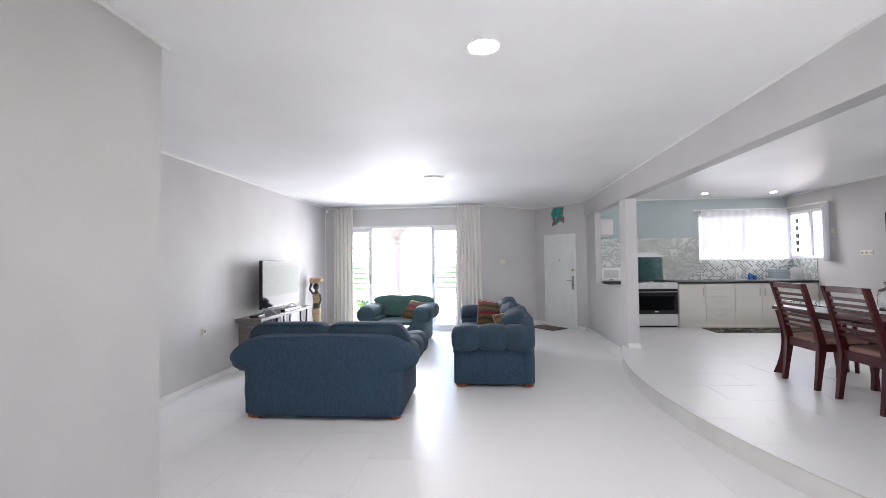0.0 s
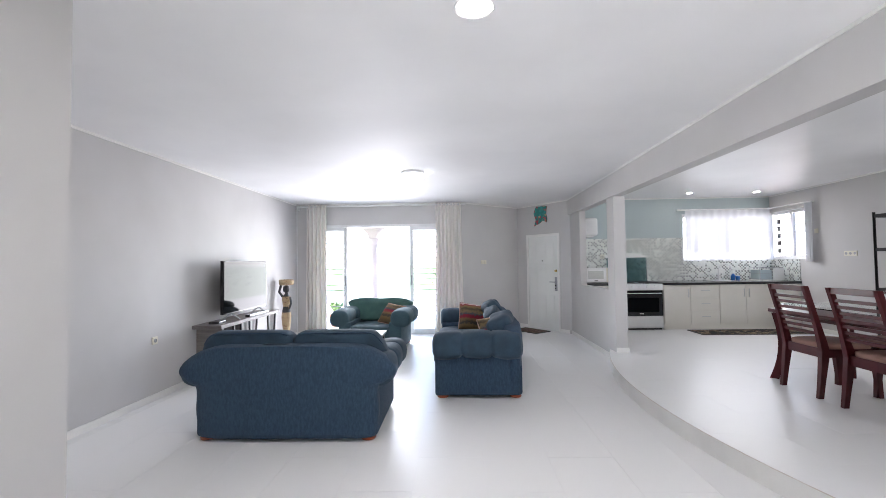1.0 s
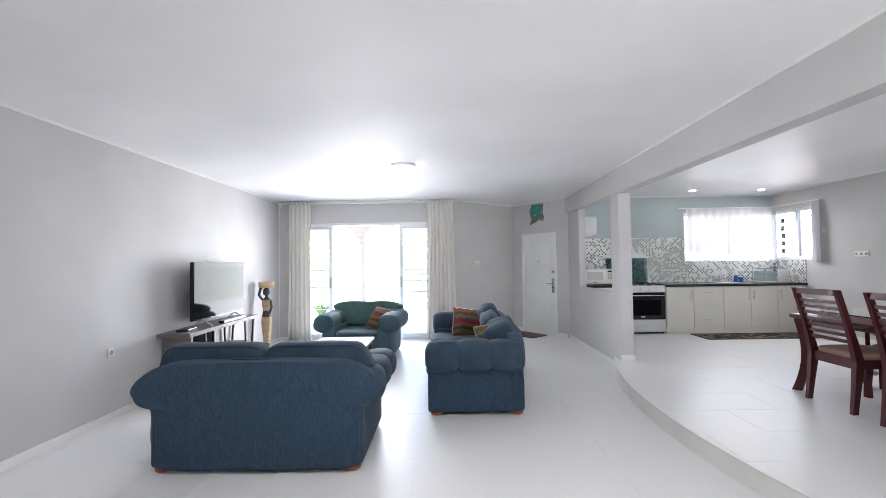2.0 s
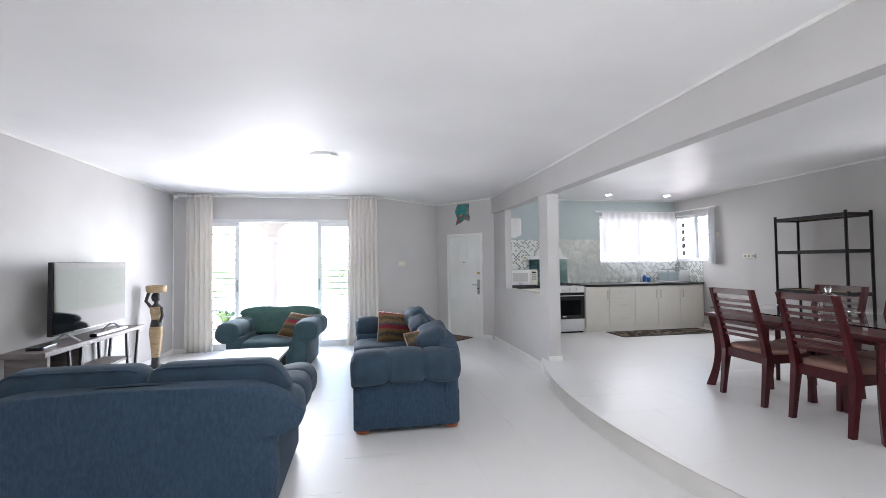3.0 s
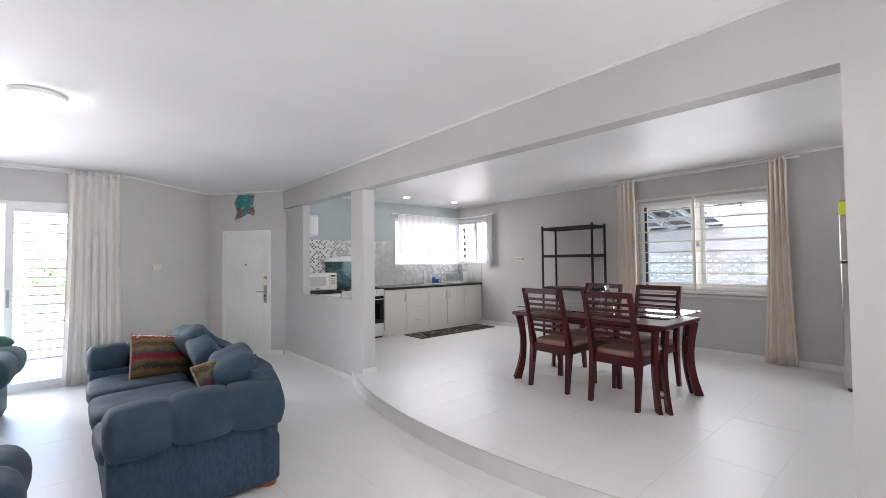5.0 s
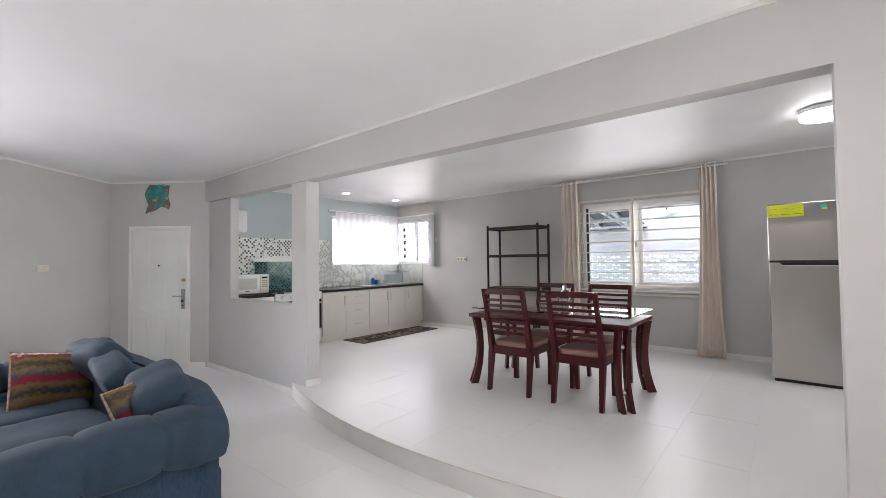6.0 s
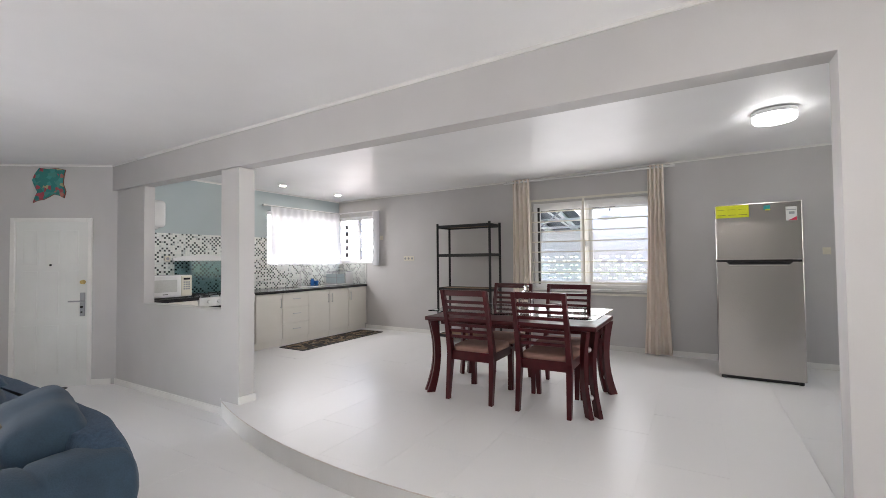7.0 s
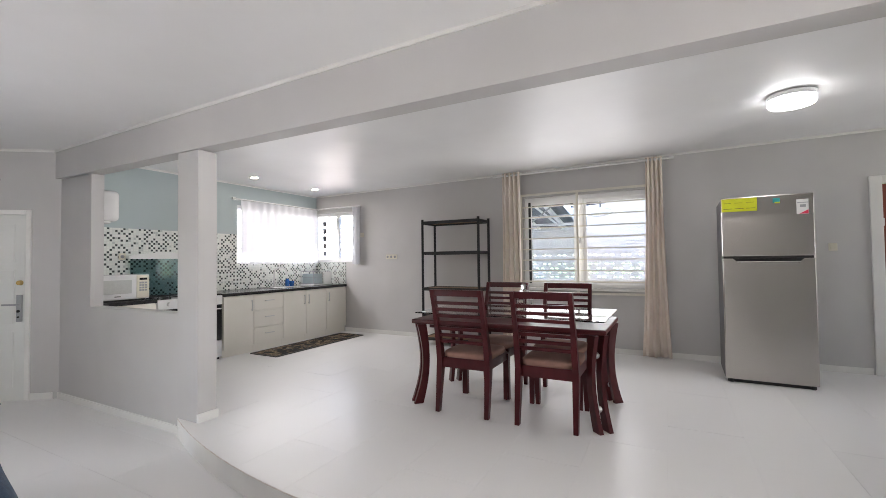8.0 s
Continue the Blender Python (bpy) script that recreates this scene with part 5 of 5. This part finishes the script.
for x in (5.60, 6.00):
    for y in (8.62, 8.92):
        cyl(bm, (x, y, 1.0), (x, y, 1.24), 0.006, segments=8)
for z in (1.03, 1.14, 1.24):
    for y in (8.62, 8.92):
        rail(bm, (5.60, y, z), (6.00, y, z), 0.007, 0.007)
    for x in (5.60, 6.00):
        rail(bm, (x, 8.62, z), (x, 8.92, z), 0.007, 0.007)
part("wire_frame", bm, GREYPL, dr)
for k in range(9):
    part("wire", rail(B(), (5.63 + 0.04 * k, 8.62, 1.14), (5.63 + 0.04 * k, 8.92, 1.14), 0.004, 0.004), GREYPL, dr)
part("tray", box(B(), 5.58, 6.02, 8.60, 8.94, 1.002, 1.02, 0.004), WHITE, dr)
part("bin", box(box(B(), 5.615, 5.82, 8.625, 8.635, 1.022, 1.20), 5.615, 5.62, 8.635, 8.90, 1.022, 1.20), RACKPL, dr, "pale blue-grey plastic bin")
part("board", box(B(), 5.83, 6.03, 8.60, 8.612, 1.02, 1.23, 0.004), WHITE, dr, "white cutting board propped up")

# ---- stove ----
sv = thing("stove", "white gas stove with black oven door and raised glass lid", "stove")
part("body", box(B(), 2.86, 3.668, YF + 0.02, YK - 0.03, UP + 0.03, 0.96, 0.004), WHITE, sv)
part("control_panel", box(B(), 2.86, 3.668, YF - 0.012, YF + 0.02, 0.87, 0.985, 0.008), WHITE, sv)
for k in range(5):
    part("knob", cyl(B(), (2.98 + 0.135 * k, YF - 0.012, 0.93), (2.98 + 0.135 * k, YF - 0.038, 0.93), 0.024, 0.019, 16), WHITE, sv)
od = part("oven_door", box(B(), 2.865, 3.663, YF - 0.008, YF + 0.02, 0.40, 0.865, 0.006), DARK, sv, "black glass oven door")
part("oven_window", box(B(), 2.97, 3.59, YF - 0.011, YF - 0.007, 0.47, 0.73, 0.002), SCREEN, od)
part("handle", bar_handle(B(), (2.90, YF - 0.01, 0.815), (3.63, YF - 0.01, 0.815), (0, -0.035, 0)), WHITE, od, "white bar handle")
part("badge", box(B(), 3.24, 3.31, YF - 0.0125, YF - 0.0105, 0.435, 0.455), CHROME, od)
part("warming_drawer", box(B(), 2.865, 3.663, YF - 0.008, YF + 0.02, UP + 0.045, 0.395, 0.006), WHITE, sv)
part("kick", box(B(), 2.88, 3.65, YF + 0.03, YK - 0.1, UP, UP + 0.03), BLACK, sv)
part("hob", box(B(), 2.86, 3.668, YF + 0.02, YK - 0.07, 0.96, 0.975, 0.003), WHITE, sv)
for x in (3.05, 3.47):
    for y in (8.52, 8.82):
        part("burner", lathe(B(), [(0.05, 0), (0.05, 0.01), (0.03, 0.014), (0.03, 0.022)], (x, y, 0.975), 16), BLACK, sv)
    bm = B()
    for y in (8.42, 8.67, 8.92):
        rail(bm, (x - 0.14, y, 1.005), (x + 0.14, y, 1.005), 0.010, 0.010)
    for dx in (-0.14, 0, 0.14):
        rail(bm, (x + dx, 8.42, 1.005), (x + dx, 8.92, 1.005), 0.010, 0.010)
        for y in (8.42, 8.92):
            rail(bm, (x + dx, y, 0.975), (x + dx, y, 1.005), 0.010, 0.010)
    part("pan_support", bm, BLACK, sv, "black cast pan support")
lid = part("glass_lid", box(B(), 2.885, 3.66, 8.965, 8.972, 0.99, 1.50), LIDGLASS, sv, "smoked glass lid standing open")
top = [(2.86, 1.47)] + [(2.86 + 0.81 * k / 12, 1.51 + 0.045 * math.sin(math.pi * k / 12)) for k in range(13)] + [(3.67, 1.47)]
part("lid_trim", slab_xz(B(), top, 8.955, 8.982), WHITE, lid)

mw = thing("microwave", "white microwave oven on the worktop", "microwave")
part("case", box(B(), 2.305, 2.835, 8.460, 8.830, 1.012, 1.285, 0.008), WHITE, mw)
dd = part("door", box(B(), 2.310, 2.695, 8.445, 8.462, 1.022, 1.278, 0.006), WHITE, mw)
part("window", box(B(), 2.365, 2.645, 8.442, 8.447, 1.08, 1.23, 0.002), MESH, dd, "pale meshed glass")
cpnl = part("control_panel", box(B(), 2.700, 2.830, 8.448, 8.462, 1.022, 1.278, 0.004), PLASTIC, mw)
part("display", box(B(), 2.725, 2.805, 8.445, 8.449, 1.225, 1.25), DARK, cpnl)
for r in range(4):
    for c in range(3):
        part("button", box(B(), 2.725 + 0.029 * c, 2.747 + 0.029 * c, 8.445, 8.449, 1.10 + 0.028 * r, 1.12 + 0.028 * r), GREYPL, cpnl)
part("badge", box(B(), 2.475, 2.535, 8.443, 8.446, 1.045, 1.055), INK, dd)
for x in (2.345, 2.795):
    for y in (8.500, 8.780):
        part("foot", cyl(B(), (x, y, 1.0), (x, y, 1.013), 0.015), BLACK, mw)
bo = thing("water_heater", "white wall-hung water heater above the tiles", "water heater")
bm = box(B(), 2.30, 2.66, 8.72, YK - 0.005, 1.90, 2.25, 0.05, 4)
part("casing", bm, WHITE, bo, smooth=True)
part("bottom_cap", puff(B(), (2.48, 8.90, 1.90), (0.28, 0.26, 0.06), 3), WHITE, bo, smooth=True)
for x in (2.40, 2.53):
    part("pipe", cyl(B(), (x, 8.98, 1.855), (x, 8.98, 1.94), 0.010), CHROME, bo)
rg = thing("kitchen_rug", "dark floral runner rug before the kitchen cabinets", "rug")
part("woven_field", box(B(), 4.05, 5.87, 7.76, 8.26, UP + 0.001, UP + 0.010, 0.003), FLORAL, rg)
bm = B()
for a, b in (((4.05, 7.76), (5.87, 7.76)), ((4.05, 8.26), (5.87, 8.26)), ((4.05, 7.76), (4.05, 8.26)), ((5.87, 7.76), (5.87, 8.26))):
    rail(bm, (*a, UP + 0.007), (*b, UP + 0.007), 0.03, 0.010)
part("border", bm, INK, rg, "black bound border")

# ---- fridge ----
fr = thing("fridge", "brushed steel fridge freezer with energy stickers", "fridge", pose(5.212, 2.63, UP, 0, 0, -90 - 1.5))
part("body", box(B(), 0.0, 0.735, 0.055, 0.68, 0.03, 1.845, 0.006), DARKGREY, fr, "dark grey cabinet")
fd = part("fridge_door", box(B(), 0.0, 0.735, 0.0, 0.05, 0.035, 1.245, 0.010, 3), STEEL, fr)
fz = part("freezer_door", box(B(), 0.0, 0.735, 0.0, 0.05, 1.262, 1.86, 0.010, 3), STEEL, fr)
grip = [(0.09, 1.243), (0.12, 1.212), (0.62, 1.212), (0.655, 1.243)]
part("grip_recess", slab_xz(B(), grip, -0.003, 0.002), DARK, fd, "dark recessed grip")
part("grip_lip", rail(B(), (0.12, -0.004, 1.209), (0.62, -0.004, 1.209), 0.012, 0.008), CHROME, fd)
part("gap", box(B(), 0.01, 0.725, 0.012, 0.05, 1.246, 1.261), BLACK, fr)
lab = part("energy_label", box(B(), 0.005, 0.30, -0.003, -0.0005, 1.715, 1.845), YELLOW, fz, "yellow energy label")
for k in range(3):
    part("printed_bar", box(B(), 0.02 + 0.095 * k, 0.095 + 0.095 * k, -0.0045, -0.0032, 1.742, 1.7455), INK, lab)
    part("printed_bar", box(B(), 0.02 + 0.095 * k, 0.085 + 0.095 * k, -0.0045, -0.0032, 1.80, 1.802), INK, lab)
stk = part("sticker", box(B(), 0.605, 0.695, -0.003, -0.0005, 1.66, 1.80), WHITE, fz, "white and red sticker")
part("printed_mark", slab_xz(B(), [(0.625, 1.662), (0.693, 1.662), (0.693, 1.70)], -0.0045, -0.0032), REDINK, stk)
part("printed_bar", box(B(), 0.61, 0.69, -0.0045, -0.0032, 1.765, 1.772), GREYPL, stk)
part("printed_bar", box(B(), 0.63, 0.675, -0.0045, -0.0032, 1.725, 1.75), GREYPL, stk)
stk = part("sticker", box(B(), 0.425, 0.48, -0.003, -0.0005, 1.782, 1.825), TEALINK, fz, "small teal sticker")
part("printed_bar", box(B(), 0.44, 0.48, -0.0045, -0.0032, 1.775, 1.788), YELLOW, stk)
part("base_grille", box(B(), 0.02, 0.715, 0.03, 0.06, 0.0, 0.034), BLACK, fr)
for x in (0.05, 0.69):
    part("foot", cyl(B(), (x, 0.03, 0.0), (x, 0.03, 0.036), 0.02), BLACK, fr)

# ---- black storage shelf ----
sh = thing("storage_shelf", "black steel storage rack with fibreboard shelves", "shelf")
for x in (5.64, 6.03):
    for y in (5.505, 6.425):
        bm = box(B(), x - 0.02, x + 0.02, y - 0.002, y + 0.002, UP, 2.03)
        box(bm, x - 0.002, x + 0.002, y - 0.02, y + 0.02, UP, 2.03)
        part("post", bm, BLACK, sh)
for z in (1.98, 1.52, 0.98, 0.58, 0.24):
    bm = B()
    for x in (5.635, 6.035):
        box(bm, x - 0.006, x + 0.006, 5.51, 6.42, z - 0.025, z + 0.02)
    for y in (5.51, 6.42):
        box(bm, 5.641, 6.029, y - 0.006, y + 0.006, z - 0.025, z + 0.02)
    fr_ = part("shelf_beam", bm, BLACK, sh)
    part("board", box(B(), 5.642, 6.028, 5.517, 6.413, z + 0.0, z + 0.012), MDF, fr_, "brown fibreboard shelf")

# ---- dining table and chairs ----
tb = thing("dining_table", "dark mahogany dining table with curved legs and glass top", "table")
x0, x1, y0, y1, zt = 3.285, 4.12, 3.525, 5.165, 0.885
bm = box(B(), x0, x1, y0, y1, zt - 0.040, zt, 0.012, 3)
part("frame_top", bm, MAHOGANY, tb)
bm = B()
box(bm, x0 + 0.14, x1 - 0.14, y0 + 0.12, y0 + 0.145, zt - 0.085, zt - 0.038), box(bm, x0 + 0.14, x1 - 0.14, y1 - 0.145, y1 - 0.12, zt - 0.085, zt - 0.038)
box(bm, x0 + 0.12, x0 + 0.145, y0 + 0.12, y1 - 0.12, zt - 0.085, zt - 0.038), box(bm, x1 - 0.145, x1 - 0.12, y0 + 0.12, y1 - 0.12, zt - 0.085, zt - 0.038)
part("apron", bm, MAHOGANY, tb)
TABLEGLASS.node_tree.nodes["Principled BSDF"].inputs["IOR"].default_value = 1.3
part("glass_top", box(B(), 3.38, 4.235, 3.545, 5.18, 0.925, 0.935, 0.002), TABLEGLASS, tb, "clear glass top on standoffs").visible_shadow = False
for x in (3.52, 4.0):
    for y in (3.85, 4.85):
        part("standoff", cyl(B(), (x, y, zt), (x, y, 0.925), 0.014), CHROME, tb, "chrome standoff")
for sx in (-1, 1):
    for sy in (-1, 1):
        corner = Vector((x0 if sx < 0 else x1, y0 if sy < 0 else y1, 0))
        out, across = Vector((sx, sy, 0)).normalized(), Vector((-sy, sx, 0)).normalized()

        def leg_at(f):
            bow = 0.05 * math.sin(math.pi * f * 0.9) - 0.05 * f * f
            p = corner - out * (0.085 + bow)
            p.z = zt - 0.045 + (UP - (zt - 0.045)) * f
            return p

        for side in (-0.042, 0.042):
            rings = []
            for k in range(11):
                f = k / 10
                wide = 0.040 - 0.010 * math.sin(math.pi * f)
                p = leg_at(f) + across * side
                rings.append([p + out * (u * wide) + across * (v * 0.017) for u, v in ((-1, -1), (1, -1), (1, 1), (-1, 1))])
            part("leg", sweep(B(), rings), MAHOGANY, tb)
        for f in (0.22, 0.78):
            bm = B()
            bmesh.ops.create_uvsphere(bm, u_segments=12, v_segments=8, radius=0.024, matrix=Matrix.Translation(leg_at(f)))
            part("leg_ball", bm, CHROME, tb, "silver ball between the leg slats", smooth=True)


def dining_chair(m):
    """A ladder-back chair facing +y."""
    t = thing("dining_chair", "dark mahogany ladder-back dining chair with a tan padded seat", "chair", m, group="chairs round the dining table")

    def post_y(z):
        if z < 0.42:
            return -0.275 + 0.055 * (z / 0.42)
        return -0.22 - 0.15 * ((z - 0.42) / 0.60) ** 1.15

    for s in (-1, 1):
        rings = []
        for k in range(13):
            z = 1.02 * k / 12
            hw = 0.017 + 0.006 * math.sin(math.pi * min(z / 0.8, 1))
            hd = 0.022 + 0.012 * math.exp(-((z - 0.42) / 0.18) ** 2)
            xx = s * (0.218 - 0.006 * z)
            rings.append([(xx - hw, post_y(z) - hd, z), (xx + hw, post_y(z) - hd, z), (xx + hw, post_y(z) + hd, z), (xx - hw, post_y(z) + hd, z)])
        part("back_post", sweep(B(), rings), MAHOGANY, t)
        rings = []
        for k in range(7):
            z = 0.42 * k / 6
            hw = 0.018 + 0.008 * (z / 0.42)
            yy = 0.265 - 0.035 * (z / 0.42)
            rings.append([(s * 0.205 - hw, yy - hw, z), (s * 0.205 + hw, yy - hw, z), (s * 0.205 + hw, yy + hw, z), (s * 0.205 - hw, yy + hw, z)])
        part("leg", sweep(B(), rings), MAHOGANY, t)
        part("side_rail", rail(B(), (s * 0.208, -0.21, 0.405), (s * 0.205, 0.22, 0.405), 0.026, 0.075), MAHOGANY, t)
    part("front_rail", rail(B(), (-0.19, 0.232, 0.405), (0.19, 0.232, 0.405), 0.026, 0.075), MAHOGANY, t)
    part("back_rail", rail(B(), (-0.20, -0.222, 0.405), (0.20, -0.222, 0.405), 0.026, 0.085), MAHOGANY, t)
    part("seat", puff(B(), (0, 0.01, 0.462), (0.44, 0.48, 0.07), 5, 6), SEATCLOTH, t, "tan padded seat", smooth=True)
    part("top_rail", rail(B(), (-0.205, post_y(0.995), 0.995), (0.205, post_y(0.995), 0.995), 0.026, 0.052), MAHOGANY, t)
    for k in range(7):
        z = 0.585 + 0.0545 * k
        part("slat", rail(B(), (-0.205, post_y(z), z), (0.205, post_y(z), z), 0.016, 0.027), MAHOGANY, t)
    return t


first = dining_chair(pose(3.47, 3.945, UP, 0, 0, -90))
copy_thing(first, pose(3.47, 4.63, UP, 0, 0, -90))
copy_thing(first, pose(3.99, 4.00, UP, 0, 0, 91))
copy_thing(first, pose(3.99, 4.64, UP, 0, 0, 89))
jar = thing("glass_jar", "clear cut-glass jar with a knobbed lid", "jar")
jx, jy, jz = 3.72, 4.26, 0.935
part("bowl", lathe(B(), [(0.055, 0), (0.07, 0.01), (0.075, 0.12), (0.06, 0.16), (0.05, 0.165), (0.066, 0.118), (0.062, 0.014), (0.01, 0.012)], (jx, jy, jz), 16), JARGLASS, jar)
part("lid", lathe(B(), [(0.064, 0.165), (0.064, 0.175), (0.04, 0.19), (0.014, 0.205), (0.02, 0.225), (0.026, 0.24), (0.016, 0.255)], (jx, jy, jz), 16), JARGLASS, jar)
for x, y in ((4.17, 3.60), (4.17, 5.12), (3.44, 3.60), (3.44, 5.12)):
    part("glass_clip", box(box(B(), x - 0.02, x + 0.02, y - 0.012, y + 0.012, 0.936, 0.940, 0.001), x - 0.02, x + 0.02, y - 0.012, y + 0.012, 0.920, 0.9245, 0.001), CHROME, tb, "small steel glass clip")

# ---- lamps ----


def flush_lamp(name, label, x, y, z, r, h, mat):
    t = thing(name, label, "ceiling lamp")
    part("base", lathe(B(), [(r + 0.005, 0), (r + 0.005, -0.034), (r - 0.002, -0.036)][::-1], (x, y, z), 32), ALU, t)
    part("diffuser", lathe(B(), [(r - 0.03, -h), (r - 0.008, -h + 0.006), (r, -h + 0.02), (r, -0.035)], (x, y, z), 32), mat, t, smooth=True)
    return t


flush_lamp("ceiling_lamp", "round white flush ceiling lamp in the living room, lit", -0.645, 6.08, zc(-0.645, 6.08), 0.15, 0.10, LAMP_LOW)
flush_lamp("ceiling_lamp", "round white flush ceiling lamp, lit", 4.40, 2.20, zk(4.3, 2.2) - 0.01, 0.16, 0.09, LAMP_ON)


def downlight(label, x, y, z, r, mat):
    t = thing("downlight", label, "downlight", group="recessed downlights")
    part("ring", lathe(B(), [(r, -0.004), (r + 0.018, -0.008), (r + 0.024, -0.001)], (x, y, z), 28), WHITE, t)
    part("lens", lathe(B(), [(r, -0.006), (r, -0.003)], (x, y, z), 28), mat, t)
    return t


downlight("round recessed ceiling downlight, lit", 0.035, 2.45, zc(0.0, 2.45), 0.075, DOWN_ON)
downlight("small recessed kitchen spot, lit", 4.27, 8.47, zk(5.0, 8.47), 0.045, SPOT_ON)
downlight("small recessed kitchen spot, lit", 5.49, 8.47, zk(5.0, 8.47), 0.045, SPOT_ON)

# ---- floor tiles ----


def clip_convex(poly, hull):
    """The part of a polygon inside a convex hull given counter-clockwise."""
    out = poly
    for a, b in zip(hull, hull[1:] + hull[:1]):
        src, out = out, []
        side = [(b[0] - a[0]) * (p[1] - a[1]) - (b[1] - a[1]) * (p[0] - a[0]) for p in src]
        for i in range(len(src)):
            p, q, sp_, sq = src[i], src[(i + 1) % len(src)], side[i], side[(i + 1) % len(src)]
            if sp_ >= 0:
                out.append(p)
            if sp_ * sq < 0:
                f = sp_ / (sp_ - sq)
                out.append((p[0] + (q[0] - p[0]) * f, p[1] + (q[1] - p[1]) * f))
        if len(out) < 3:
            return []
    return out


def tile_mesh(w, d):
    bm = box(B(), -w / 2, w / 2, -d / 2, d / 2, 0, 0.0018)
    me = bpy.data.meshes.new("tile")
    bm.to_mesh(me)
    bm.free()
    me.materials.append(TILE)
    return me


JOINT = 0.0017
TILT = random.Random(11)


def lay(floor, me, x, y, z):
    ob = new("tile", me)
    ob.parent = floor
    ob.location = (x, y, z)
    lean = 0.08 if z > 0.1 else 0.04
    ob.rotation_euler = (radians(TILT.uniform(-lean, lean)), radians(TILT.uniform(-lean, lean)), 0)


low_floor = bpy.data.objects["floor"]
tw, td = 0.47, 0.94
full = tile_mesh(tw - JOINT, td - JOINT)
for i in range(-7, 6):
    xc = -0.37 + tw * (i + 0.5)
    for j in range(-4, 11):
        yc = td * (j + 0.5) + (td / 2 if i % 2 else 0) - 0.2
        if XL - 0.1 < xc < 2.3 and -2.9 < yc < 10.2:
            lay(low_floor, full, xc, yc, 0.0)
HULL = [(XR, YS + 0.05), (XR, YK), (XB1, YK), (2.2, 6.6)] + ARC[1:] + [(2.2, 2.2), (XB1 - 0.05, YS + 0.05)]
area2 = sum(a[0] * b[1] - b[0] * a[1] for a, b in zip(HULL, HULL[1:] + HULL[:1]))
if area2 < 0:
    HULL = HULL[::-1]
full = tile_mesh(td - JOINT, tw - JOINT)
ARC_HULL = [(cx + (rad - 0.004) * math.cos(2 * math.pi * k / 240), cy + (rad - 0.004) * math.sin(2 * math.pi * k / 240)) for k in range(240)]
for j in range(-12, 14):
    yc = 3.15 + tw * (j + 0.5)
    for i in range(-1, 6):
        xc = 1.6 + td * (i + 0.5) + (td / 2 if j % 2 else 0) - 0.3
        if not (YS < yc < YK and xc - td / 2 < XR):
            continue
        if 2.3 < yc < 6.7 and xc < 3.4:
            poly = [(xc - td / 2 + JOINT / 2, yc - tw / 2 + JOINT / 2), (xc + td / 2 - JOINT / 2, yc - tw / 2 + JOINT / 2), (xc + td / 2 - JOINT / 2, yc + tw / 2 - JOINT / 2), (xc - td / 2 + JOINT / 2, yc + tw / 2 - JOINT / 2)]
            poly = clip_convex(poly, ARC_HULL)
            if len(poly) < 3:
                continue
            bm = prism(B(), [(x - xc, y - yc) for x, y in poly], 0, 0.0018)
            me = bpy.data.meshes.new("tile")
            bm.to_mesh(me)
            bm.free()
            me.materials.append(TILE)
            lay(FLOOR_UP, me, xc, yc, UP)
        elif xc - td / 2 > 2.2:
            lay(FLOOR_UP, full, xc, yc, UP)
        elif xc + td / 2 > 2.25:
            lay(FLOOR_UP, tile_mesh(xc + td / 2 - 2.205 - JOINT / 2, tw - JOINT), (xc + td / 2 + 2.205 - JOINT / 2) / 2, yc, UP)

FLOOR_UP.data.materials.append(TRIM)
for p in FLOOR_UP.data.polygons:
    if abs(p.normal.z) < 0.5:
        p.material_index = 1
